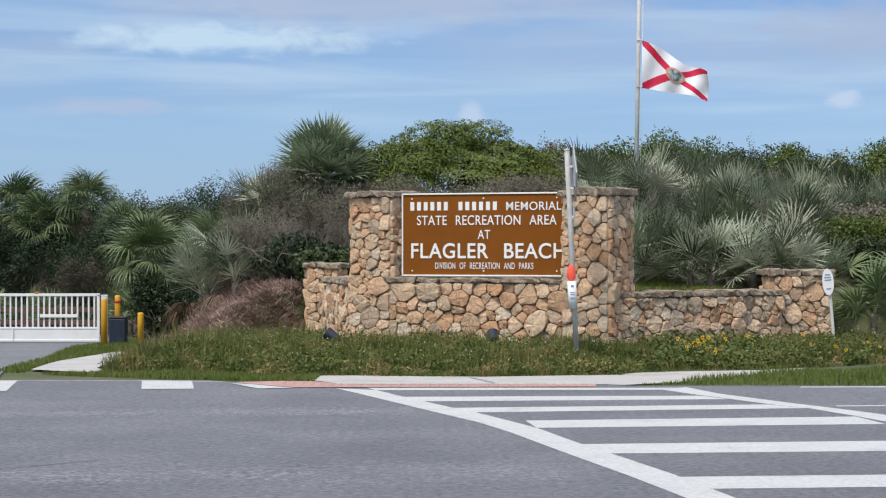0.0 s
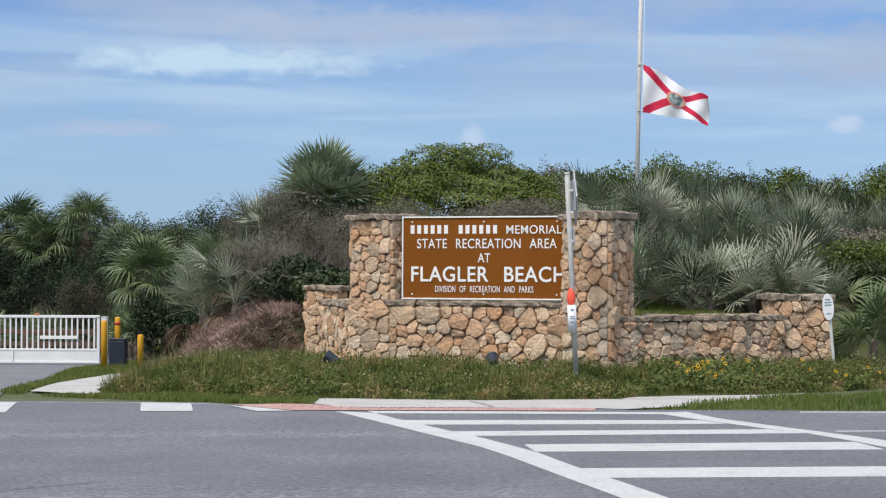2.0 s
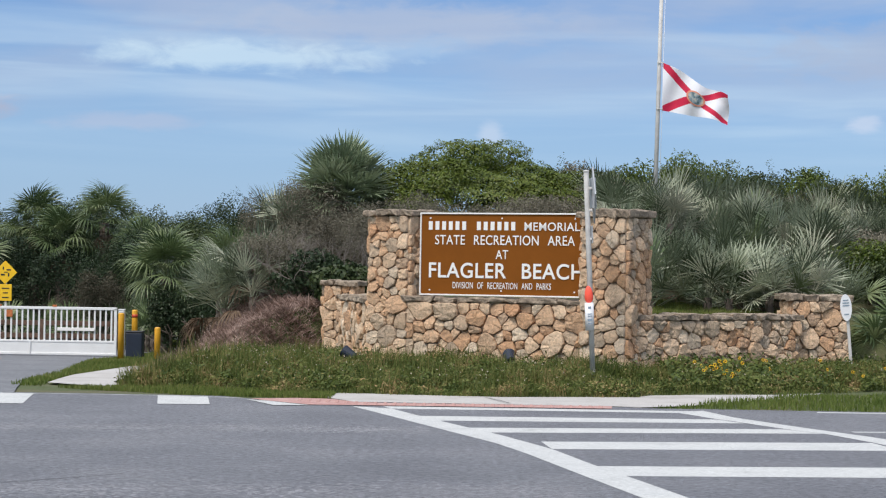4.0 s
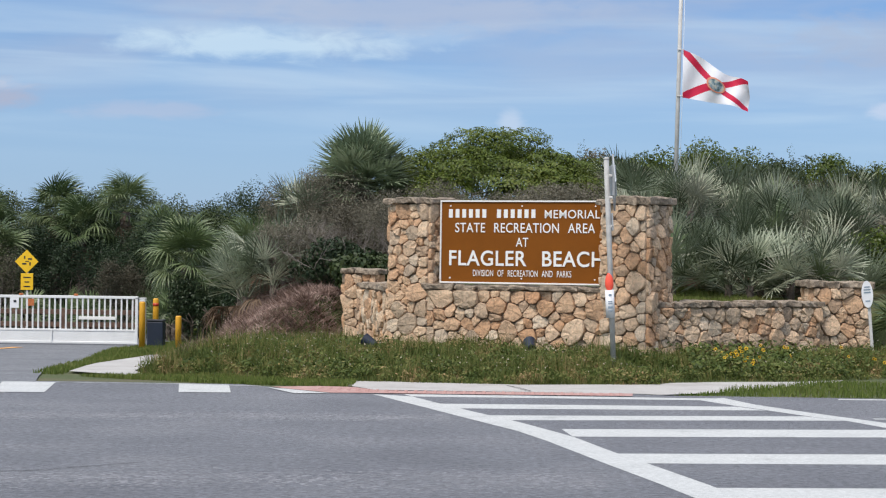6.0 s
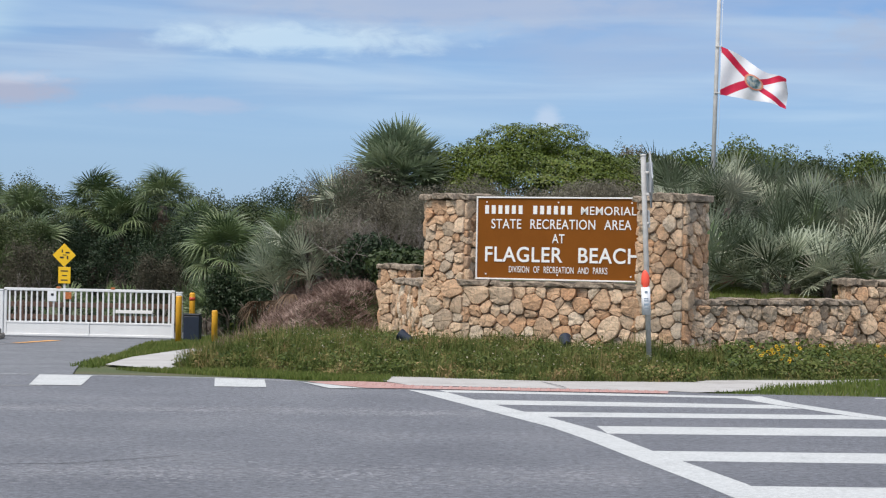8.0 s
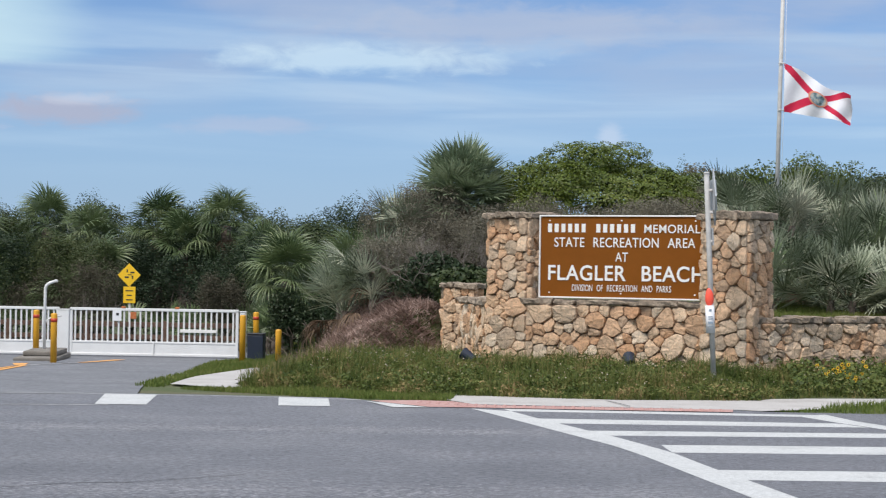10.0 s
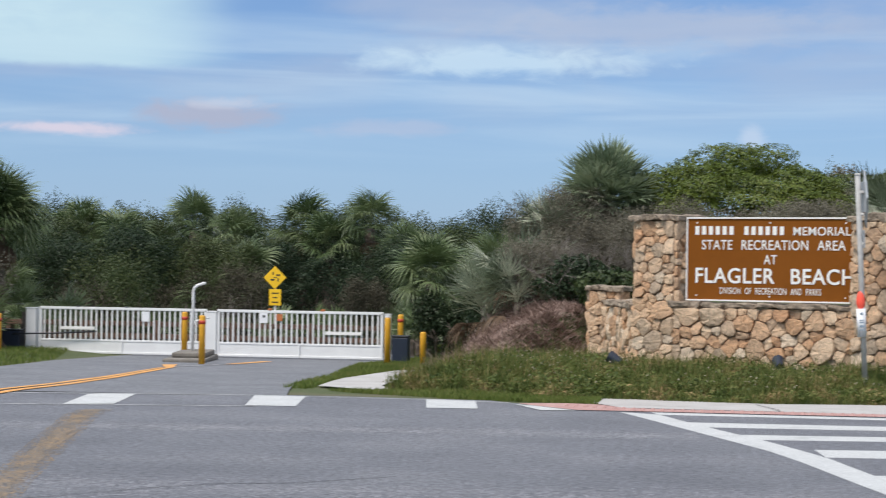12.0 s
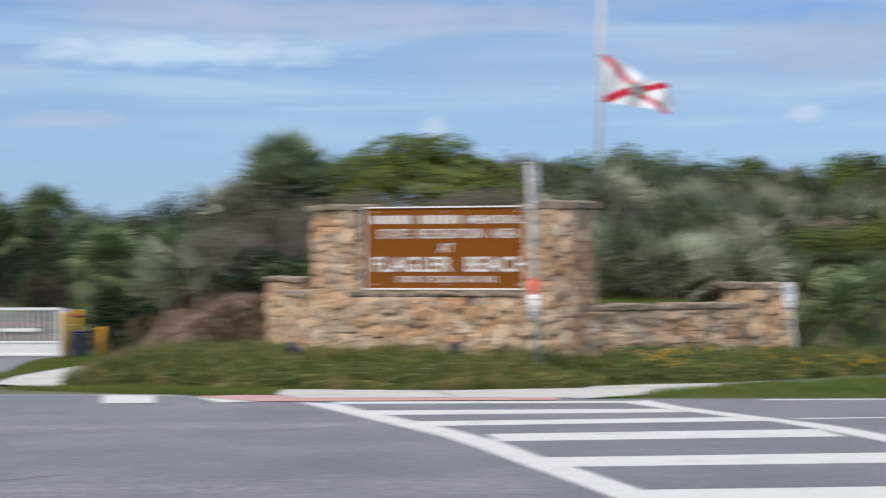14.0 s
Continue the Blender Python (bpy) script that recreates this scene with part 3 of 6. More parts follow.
def masonry(name, m, sx, sy, h, label, top_h, batter=0.0, over=0.045, slabs=3, faces="fr", size=0.2, category="stone pillar"):
    """A rubble-stone block with coping slabs. Its foot is centred on m; its front looks along -y."""
    ob = thing(name, m, label, category)
    core = box(sx - 0.03, sy - 0.03, h)
    if batter:
        for v in core.verts:
            if v.co.z < h / 2:
                v.co.x *= 1 + batter
                v.co.y *= 1 + batter
    for v in core.verts:
        if v.co.z < h / 2:
            v.co.z -= 0.3
    core_ob = part("core", core, M["mortar"], ob)
    rnd = random.Random(hash(name) % 7 + int(sx * 100) + int(h * 37))
    x0 = -sx / 2 - over
    cuts = [x0]
    for i in range(slabs - 1):
        cuts.append(x0 + (sx + 2 * over) * (i + 1 + rnd.uniform(-0.36, 0.36)) / slabs)
    cuts.append(sx / 2 + over)
    for a, b in zip(cuts, cuts[1:]):
        th = top_h * rnd.uniform(0.72, 1.3)
        deep = sy + 2 * over * rnd.uniform(0.6, 1.4)
        bm = box(b - a - 0.008, deep, th, ((a + b) / 2, rnd.uniform(-0.02, 0.02), h + rnd.uniform(-0.004, 0.01)))
        bmesh.ops.subdivide_edges(bm, edges=[e for e in bm.edges if e.calc_length() > 0.12], cuts=6, use_grid_fill=True)
        bmesh.ops.bevel(bm, geom=[e for e in bm.edges if e.calc_face_angle(0.0) > 1.0], offset=0.02, segments=2, affect="EDGES", profile=0.5)
        for v in bm.verts:
            n = noise.noise_vector(v.co * 6 + Vector((sx * 9, h * 7, a * 5))) + noise.noise_vector(v.co * 21) * 0.5
            v.co += Vector((n.x * 0.04, n.y * 0.06, n.z * 0.026))
        part("coping_stone", bm, M["coping"], ob)
    stones_todo.append((ob, sx, sy, h, batter, faces, size))
    return ob


PL, PR = Vector((-0.887, 29.0, 0.28)), Vector((2.24, 27.76, 0.28))
TURN = -33.0
masonry("stone_pillar", pose(*PL, 0, 0, TURN), 0.69, 0.69, 2.16, "tall pillar of tan rubble stone with grey coping", 0.085, 0.10, 0.085, 3, "frlb", 0.165)
masonry("stone_pillar", pose(*PR, 0, 0, TURN), 0.71, 0.71, 2.15, "tall pillar of tan rubble stone with grey coping", 0.09, 0.06, 0.085, 3, "frlb", 0.165)
SA, SB = Vector((-0.61, 28.55, 1.265)), Vector((1.80, 27.75, 1.265))
panel_turn = math.degrees(math.atan2(SB.y - SA.y, SB.x - SA.x))
masonry("stone_wall", pose(0.56, 28.30, 0.28, 0, 0, panel_turn), 2.75, 0.46, 0.885, "low rubble-stone wall carrying the sign between two pillars", 0.075, 0.0, 0.045, 6, "f", 0.19, "stone wall")
wing_a, wing_b = Vector((2.25, 27.58, 0.26)), Vector((5.05, 29.45, 0.26))
wing_turn = math.degrees(math.atan2(wing_b.y - wing_a.y, wing_b.x - wing_a.x))
wm = (wing_a + wing_b) / 2
masonry("stone_wall", pose(wm.x, wm.y, 0.24, 0, 0, wing_turn), (wing_b - wing_a).length, 0.42, 0.72, "low rubble-stone wing wall with a grey coping", 0.08, 0.0, 0.05, 8, "f", 0.175, "stone wall")
masonry("stone_pillar", pose(5.47, 29.75, 0.22, 0, 0, 8), 0.88, 0.6, 1.03, "short end pillar of tan rubble stone with grey coping", 0.085, 0.03, 0.07, 4, "frl", 0.165)
lw_a, lw_b = Vector((-1.22, 29.25, 0.2)), Vector((-1.77, 31.5, 0.2))
lm = (lw_a + lw_b) / 2
masonry("stone_wall", pose(lm.x, lm.y, 0.2, 0, 0, math.degrees(math.atan2(lw_a.y - lw_b.y, lw_a.x - lw_b.x))), (lw_b - lw_a).length, 0.42, 0.92, "low rubble-stone wing wall running back from the pillar", 0.08, 0.0, 0.04, 5, "f", 0.19, "stone wall")
masonry("stone_pillar", pose(-1.93, 31.75, 0.2, 0, 0, -10), 0.52, 0.56, 1.16, "short end pillar of tan rubble stone with grey coping", 0.085, 0.04, 0.06, 2, "flr", 0.18)

# the brown board
board = thing("park_sign", pose(SA.x, SA.y, SA.z, 0, 0, math.degrees(math.atan2(SB.y - SA.y, SB.x - SA.x))), "brown park sign with white lettering on a stone wall", "sign")
SW, SH = (SB - SA).length, 1.226
part("board", box(SW - 0.03, 0.05, SH - 0.03, (SW / 2, 0.03, 0.015), 0.004), M["brown"], board)
for sx, sz, at in ((SW, 0.022, (SW / 2, 0.02, SH - 0.022)), (SW, 0.022, (SW / 2, 0.02, 0)), (0.022, SH - 0.048, (0.011, 0.02, 0.024)), (0.022, SH - 0.048, (SW - 0.011, 0.02, 0.024))):
    part("border", box(sx, 0.07, sz, at, 0.003), M["sign_white"], board, "white painted edging")
bolt = rod(0.012, 0.012, sides=8)
bmesh.ops.rotate(bolt, cent=(0, 0, 0), matrix=Matrix.Rotation(radians(90), 3, "X"), verts=bolt.verts)
bolt_me = bpy.data.meshes.new("bolt")
bolt.to_mesh(bolt_me)
bolt.free()
bolt_me.materials.append(M["sign_white"])
for x, z in itertools.product((0.16, SW / 2, SW - 0.16), (0.08, SH - 0.08)):
    part("bolt", bolt_me, None, board, m=Matrix.Translation((x, 0.006, z)))


def lettering(text, x0, x1, z, height, parent, mat, name="lettering", y=-0.001, bold=0.006, label=""):
    """A line of text in the built-in font, fitted between x0 and x1 with capitals of that height, standing on z."""
    cu = bpy.data.curves.new("text", "FONT")
    cu.body, cu.size, cu.extrude, cu.offset = text, 1.0, 0.01, bold
    cu.space_word, cu.space_character = 1.25, 1.06
    tmp = bpy.data.objects.new("text", cu)
    scene.collection.objects.link(tmp)
    bpy.context.view_layer.update()
    me = bpy.data.meshes.new_from_object(tmp.evaluated_get(bpy.context.evaluated_depsgraph_get()))
    bpy.data.objects.remove(tmp)
    co = np.zeros(len(me.vertices) * 3)
    me.vertices.foreach_get("co", co)
    co = co.reshape(-1, 3)
    lo, hi = co.min(0), co.max(0)
    out = np.zeros_like(co)
    out[:, 0] = x0 + (co[:, 0] - lo[0]) / (hi[0] - lo[0]) * (x1 - x0)
    out[:, 2] = z + (co[:, 1] - lo[1]) / (hi[1] - lo[1]) * height
    out[:, 1] = y - np.where(co[:, 2] > 0, 0.004, 0.0)
    me.vertices.foreach_set("co", out.ravel())
    me.materials.clear()
    me.materials.append(mat)
    me.update()
    # one part for each letter
    bm = bmesh.new()
    bm.from_mesh(me)
    left = set(bm.verts)
    while left:
        todo, isle = [left.pop()], []
        while todo:
            v = todo.pop()
            isle.append(v)
            for e in v.link_edges:
                o = e.other_vert(v)
                if o in left:
                    left.remove(o)
                    todo.append(o)
        at = {v: n for n, v in enumerate(isle)}
        faces = {f for v in isle for f in v.link_faces}
        part("letter", mesh_of("letter", [v.co for v in isle], [[at[v] for v in f.verts] for f in sorted(faces, key=lambda f: f.index)], mat), None, parent)
    bm.free()


def letter_bars(x0, x1, z, height, count, parent, mat, y=0.004):
    """A word as plain bars, one for each letter."""
    step = (x1 - x0) / count
    for i in range(count):
        part("letter_bar", box(step * 0.58, 0.006, height, (x0 + step * (i + 0.5), y - 0.001, z), 0.0), mat, parent)


letter_bars(0.110, 0.738, 0.972, 0.126, 6, board, M["sign_white"])
letter_bars(0.860, 1.495, 0.971, 0.125, 6, board, M["sign_white"])
lettering("MEMORIAL", 1.616, 2.451, 0.967, 0.124, board, M["sign_white"])
lettering("STATE  RECREATION  AREA", 0.237, 2.378, 0.754, 0.143, board, M["sign_white"])
lettering("AT", 1.180, 1.371, 0.549, 0.133, board, M["sign_white"])
lettering("FLAGLER  BEACH", 0.146, 2.510, 0.262, 0.227, board, M["sign_white"], bold=0.014)
lettering("DIVISION  OF  RECREATION  AND  PARKS", 0.521, 2.029, 0.108, 0.096, board, M["sign_white"], bold=0.004)

# floodlights on the ground before the wall
def floodlight(m):
    ob = thing("floodlight", m, "small black floodlight on a stake in the weeds", "floodlight", "sign floodlights")
    bm = bmesh.new()
    bmesh.ops.create_cone(bm, cap_ends=True, segments=18, radius1=0.06, radius2=0.095, depth=0.2)
    bmesh.ops.bevel(bm, geom=bm.edges[:], offset=0.008, segments=2, affect="EDGES")
    bmesh.ops.rotate(bm, cent=(0, 0, 0), matrix=Matrix.Rotation(radians(-62), 3, "X"), verts=bm.verts)
    bmesh.ops.translate(bm, vec=(0, 0, 0.24), verts=bm.verts)
    part("lamp_head", bm, M["navy"], ob)
    part("stake", rod(0.015, 0.3, (0, 0, -0.1), sides=8), M["black"], ob)
    part("yoke", box(0.13, 0.02, 0.02, (0, 0, 0.17), 0.004), M["black"], ob)
    return ob


fl = floodlight(pose(-1.60, 27.85, float(ground_z(-1.60, 27.85)) - 0.04, 0, 0, 70))
copy_thing(fl, pose(0.72, 27.35, float(ground_z(0.72, 27.35)) - 0.03, 0, 0, 10))

# signpost with a white-and-orange sleeve
post = thing("sign_post", pose(1.84, 26.5, 0.28, 0, -2.7, 0), "galvanised sign post with edge-on signs and an orange-topped sleeve", "sign post")
part("pole", rod(0.037, 3.00, (0, 0, -0.25), bevel=0.008), M["galvanised"], post)
part("cap", rod(0.041, 0.03, (0, 0, 2.74), bevel=0.01), M["galvanised"], post)
sl = rod(0.062, 0.38, (-0.02, -0.02, 0.56), sides=20)
part("sleeve", sl, M["vinyl"], post, "white plastic sleeve")
tip = bmesh.new()
bmesh.ops.create_uvsphere(tip, u_segments=18, v_segments=12, radius=1.0)
for v in tip.verts:
    v.co = Vector((v.co.x * 0.060 - 0.02, v.co.y * 0.045 - 0.02, 1.02 + v.co.z * (0.16 if v.co.z > 0 else 0.09)))
for f in tip.faces:
    f.smooth = True
part("sleeve_top", tip, M["orange"], post, "fluorescent orange rounded top")
for i, (z, w, h) in enumerate(((0.86, 0.05, 0.03), (0.78, 0.075, 0.012), (0.75, 0.075, 0.012), (0.69, 0.08, 0.03), (0.65, 0.075, 0.012))):
    part("print_bar", box(w * 0.8, 0.004, h, (-0.02, -0.0835, z)), M["print"], post, "grey bar of unreadable print")
part("sign_panel", box(0.02, 0.3, 0.24, (0.055, 0.12, 1.76), 0.004), M["sheet_metal"], post, "bare grey back of a small edge-on sign")
part("sign_panel", box(0.05, 0.46, 0.42, (0.075, 0.2, 2.24), 0.004, 0.12), M["sheet_metal"], post, "bare grey back of an edge-on sign")
dia = box(0.02, 0.56, 0.56, (0, 0, -0.3), 0.004)
bmesh.ops.rotate(dia, cent=(0, 0, 0), matrix=Matrix.Rotation(radians(45), 3, "X"), verts=dia.verts)
bmesh.ops.translate(dia, vec=(0.10, 0.1, 2.44), verts=dia.verts)
part("sign_panel", dia, M["sheet_metal"], post, "bare grey diamond sign seen edge-on")
for z in (1.8, 2.2, 2.5):
    part("bracket", box(0.1, 0.1, 0.035, (0.02, 0.02, z), 0.006), M["galvanised"], post)

# small oval sign
oval = thing("oval_sign", pose(5.87, 28.75, 0.2, 0, -5.0, 0), "small white oval sign on a thin leaning post", "sign")
part("pole", box(0.045, 0.03, 1.1, (0, 0.02, -0.15), 0.006), M["galvanised"], oval)
bm = bmesh.new()
bmesh.ops.create_cone(bm, cap_ends=True, segments=40, radius1=1, radius2=1, depth=0.012)
bmesh.ops.rotate(bm, cent=(0, 0, 0), matrix=Matrix.Rotation(radians(90), 3, "X"), verts=bm.verts)
bmesh.ops.scale(bm, vec=(0.085, 1, 0.2), verts=bm.verts)
bmesh.ops.translate(bm, vec=(-0.02, -0.02, 0.98), verts=bm.verts)
part("plate", bm, M["vinyl"], oval)
for z, w in ((1.08, 0.08), (1.04, 0.1), (1.0, 0.1), (0.87, 0.07)):
    part("print_bar", box(w, 0.004, 0.018, (-0.02, -0.029, z)), M["print"], oval, "grey bar of unreadable print")

# ---- flag ----
M["flag_red"] = plain("red flag nylon", (0.60, 0.010, 0.055), 0.7, 0.0, 0.1)
M["flag_white"] = plain("white flag nylon", (0.80, 0.80, 0.83), 0.7, 0.0, 0.05)
M["seal_rim"] = plain("pale orange seal rim", (0.72, 0.27, 0.17), 0.7)
M["seal"] = mottled("printed seal of blues, greens and creams", [(0.36, (0.05, 0.10, 0.085)), (0.47, (0.20, 0.28, 0.33)), (0.56, (0.42, 0.44, 0.40)), (0.66, (0.62, 0.52, 0.36))], 11.0, 40.0, 0.3, 0.7)
pole = thing("flagpole", pose(3.60, 36.0, 1.6, 0, 1.0, 0), "tall grey metal flagpole on the dune", "flagpole")
part("shaft", rod(0.045, 8.0, (0, 0, -0.4), 0.032, sides=16), M["galvanised"], pole)
part("halyard", pipe([(0.07, -0.03, 0.9), (0.075, -0.03, 3.2), (0.06, -0.03, 7.4)], 0.004, 6), M["vinyl"], pole)
bm = bmesh.new()
bmesh.ops.create_uvsphere(bm, u_segments=16, v_segments=10, radius=0.08)
bmesh.ops.translate(bm, vec=(0, 0, 7.65), verts=bm.verts)
part("finial", bm, M["galvanised"], pole)
part("cleat", box(0.05, 0.04, 0.12, (0.05, -0.03, 1.0), 0.008), M["galvanised"], pole)

flag = thing("flag", pose(3.73, 35.95, 4.70), "white flag with a red saltire and round seal flying half-mast", "flag")
FL, FH, NU, NV = 1.30, 0.91, 120, 80


def cloth(u, v):
    """A point of the drooping, rippling cloth; u runs along the fly, v up the hoist."""
    x = u * FL * (0.97 - 0.02 * v) + 0.02 * math.sin(v * 6 + u * 5) * u
    top = FH - 0.66 * u + 0.07 * math.sin(u * 8.5) * u
    bottom = -0.25 * u ** 1.3 - 0.03 * math.sin(u * 6.0) * u
    z = bottom + (top - bottom) * v
    y = 0.09 * math.sin(u * 7.5 + v * 2.2) * (0.2 + u) + 0.03 * math.sin(u * 15 - v * 4)
    return (x, y, z)


fv = [cloth(i / NU, j / NV) for j in range(NV + 1) for i in range(NU + 1)]
parts_of_flag = {"field": [], "saltire": []}
for j in range(NV):
    for i in range(NU):
        u, v = (i + 0.5) / NU, (j + 0.5) / NV
        on = min(abs(u - v), abs(u - (1 - v))) < 0.10
        a = j * (NU + 1) + i
        parts_of_flag["saltire" if on else "field"].append((a, a + 1, a + NU + 2, a + NU + 1))


def cut_cloth(name, faces, mat, label=""):
    used = sorted({i for f in faces for i in f})
    at = {i: n for n, i in enumerate(used)}
    part(name, mesh_of(name, [fv[i] for i in used], [[at[i] for i in f] for f in faces], mat, True), None, flag, label)


cut_cloth("field", parts_of_flag["field"], M["flag_white"], "white cloth of the flag")
cut_cloth("saltire", parts_of_flag["saltire"], M["flag_red"], "red diagonal cross of the flag")
for name, r0, r1, mat in (("seal_rim", 0.150, 0.185, M["seal_rim"]), ("seal", 0.0, 0.150, M["seal"])):
    sv, sf = [], []
    n = 28
    steps = 5
    for side in (-0.012, 0.012):
        base = len(sv)
        for q in range(n):
            for k in range(steps):
                r = max(r0, 0.004) + (r1 - max(r0, 0.004)) * k / (steps - 1)
                a = 2 * math.pi * q / n
                p = cloth(0.5 + r * math.cos(a) / FL, 0.5 + r * math.sin(a) / FH)
                sv.append((p[0], p[1] + side, p[2]))
        for q in range(n):
            for k in range(steps - 1):
                a, b = base + steps * q + k, base + steps * ((q + 1) % n) + k
                sf.append((a, a + 1, b + 1, b))
    part(name, mesh_of(name, sv, sf, mat, True), None, flag, "orange rim of the seal" if r0 else "blue-grey round seal")
for z in (0.02, 0.89):
    part("clip", box(0.12, 0.015, 0.02, (-0.05, 0, z), 0.004), M["galvanised"], flag)

# ---- gate ----
M["gate_white"] = plain("white gate paint", (0.76, 0.76, 0.75), 0.45, 0.0, 0.08, 3.0)
M["bollard"] = plain("yellow bollard paint", (0.72, 0.36, 0.022), 0.5, 0.0, 0.18, 4.0)
M["red_band"] = plain("red reflective tape", (0.50, 0.05, 0.02), 0.45)
M["sign_yellow"] = plain("yellow sign sheeting", (0.86, 0.52, 0.012), 0.5, 0.0, 0.06)
M["rust"] = mottled("rusty lamp", [(0.3, (0.35, 0.10, 0.03)), (0.7, (0.55, 0.18, 0.06))], 20.0, 60.0, 0.4, 0.8)
GYY, GZZ = 41.0, -0.315


def gate_leaf(x0, x1, label):
    w = x1 - x0
    ob = thing("gate_leaf", pose(x0, GYY, GZZ), label, "gate", "entrance gates")
    part("top_rail", box(w, 0.06, 0.06, (w / 2, 0, 1.0), 0.006), M["gate_white"], ob)
    part("middle_rail", box(w, 0.05, 0.045, (w / 2, 0, 0.30), 0.006), M["gate_white"], ob)
    part("bottom_panel", box(w, 0.03, 0.26, (w / 2, 0, 0.06), 0.004), M["gate_white"], ob, "solid white kick panel")
    part("bottom_rail", box(w, 0.07, 0.05, (w / 2, 0, 0.03), 0.006), M["gate_white"], ob)
    for x in (0.03, w - 0.03):
        part("stile", box(0.06, 0.06, 0.98, (x, 0, 0.05), 0.006), M["gate_white"], ob)
    for f in (0.5,):
        part("brace", box(0.03, 0.045, 0.28, (w * f, -0.02, 0.05), 0.004), M["gate_white"], ob)
    n = int(w / 0.118)
    bar = box(0.036, 0.03, 0.68, (0, 0, 0.33), 0.003)
    me = bpy.data.meshes.new("picket")
    bar.to_mesh(me)
    bar.free()
    me.materials.append(M["gate_white"])
    for i in range(1, n):
        part("picket", me, None, ob, m=Matrix.Translation((w * i / n, 0, 0)))
    return ob


gl = gate_leaf(-15.1, -11.27, "long white picket gate leaf closing the incoming lane")
gr = gate_leaf(-11.03, -7.33, "long white picket gate leaf closing the outgoing lane")
part("plate", box(0.18, 0.012, 0.22, (2.45, -0.04, 0.76), 0.003), M["vinyl"], gl, "blank white square plate")
part("strip", box(0.78, 0.02, 0.07, (0.9, -0.045, 0.555), 0.004), M["sign_white"], gl, "white reflective strip")
part("plate", box(0.19, 0.012, 0.22, (1.045, -0.04, 0.78), 0.003), M["vinyl"], gr, "white plate with a small dark emblem")
part("emblem", box(0.06, 0.006, 0.05, (1.055, -0.05, 0.90), 0.002), M["black"], gr)
part("plate", box(0.13, 0.012, 0.15, (1.40, -0.035, 0.83), 0.003), M["rust"], gr, "dark red octagonal plate")
part("strip", box(0.80, 0.02, 0.07, (2.83, -0.045, 0.55), 0.004), M["sign_white"], gr, "white reflective strip")
for x in (1.18, 2.36):
    part("warning_lamp", box(0.09, 0.05, 0.05, (x, -0.01, 1.05), 0.01), M["rust"], gr, "small rusty orange lamp")
for x in (0.9, 2.0):
    part("warning_lamp", box(0.06, 0.05, 0.03, (x, -0.01, 1.055), 0.008), M["black"], gl, "small dark lamp")
for x, w, h, lab in ((-15.28, 0.23, 1.13, "broad square white gate post"), (-11.15, 0.23, 1.12, "broad square white gate post beside the island"), (-7.24, 0.13, 1.13, "slim square white gate post with a keypad")):
    gp = thing("gate_post", pose(x, GYY + 0.05, GZZ - 0.02), lab, "gate post", "gate posts")
    part("post", box(w, w, h, (0, 0, -0.1), 0.012), M["gate_white"], gp)
    part("cap", box(w + 0.02, w + 0.02, 0.02, (0, 0, h - 0.1), 0.006), M["gate_white"], gp)
    if w < 0.2:
        part("keypad", box(0.09, 0.04, 0.16, (0, -0.06, h - 0.3), 0.01), M["sheet_metal"], gp)


def bollard(x, y, h, band, label):
    z = slope_z(x, y)
    ob = thing("bollard", pose(x, y, z), label, "bollard", "yellow bollards")
    part("tube", rod(0.062, h + 0.1, (0, 0, -0.1), sides=20, bevel=0.03), M["bollard"], ob)
    if band:
        part("band", rod(0.065, 0.07, (0, 0, h - 0.17), sides=20), M["red_band"], ob, "red reflective band")
    return ob


bollard(-15.0, 38.3, 0.90, True, "yellow bollard with a red band beside the palms")
bollard(-10.05, 36.2, 0.95, True, "yellow bollard with a red band before the island")
bollard(-11.2, 39.0, 1.0, True, "yellow bollard with a red band on the island")
bollard(-6.87, 38.9, 0.96, False, "yellow bollard before the slim gate post")
bollard(-7.02, 41.4, 1.02, True, "yellow bollard with a red band behind the box")
bollard(-6.13, 38.9, 0.68, False, "plain yellow bollard in the grass")

island = thing("island", pose(-10.82, 38.0, slope_z(-10.82, 38.0)), "stepped weathered concrete island between the lanes", "traffic island", kind="")
part("base", box(0.84, 2.7, 0.11, (0, 0.2, -0.02), 0.03, 0.16, 2), M["old_concrete"], island)
part("plinth", box(0.68, 1.9, 0.10, (-0.02, 0.45, 0.09), 0.03, 0.16, 2), M["old_concrete"], island)
reader = thing("card_reader_post", pose(-10.91, 38.6, slope_z(0, 38.6) + 0.22), "white bent pipe stand for the gate keypad", "keypad stand")
part("pipe", pipe([(0, 0, -0.1), (0, 0, 1.1), (0, 0, 1.22), (0.03, 0, 1.29), (0.09, 0, 1.335), (0.2, 0, 1.37)], 0.03, 12), M["gate_white"], reader)
part("reader_head", box(0.07, 0.08, 0.06, (0.22, 0, 1.345), 0.015), M["gate_white"], reader)
part("arm", pipe([(0.0, 0, 0.5), (0.06, 0, 0.58), (0.16, 0, 0.64), (0.34, 0, 0.66)], 0.018, 8), M["gate_white"], reader)
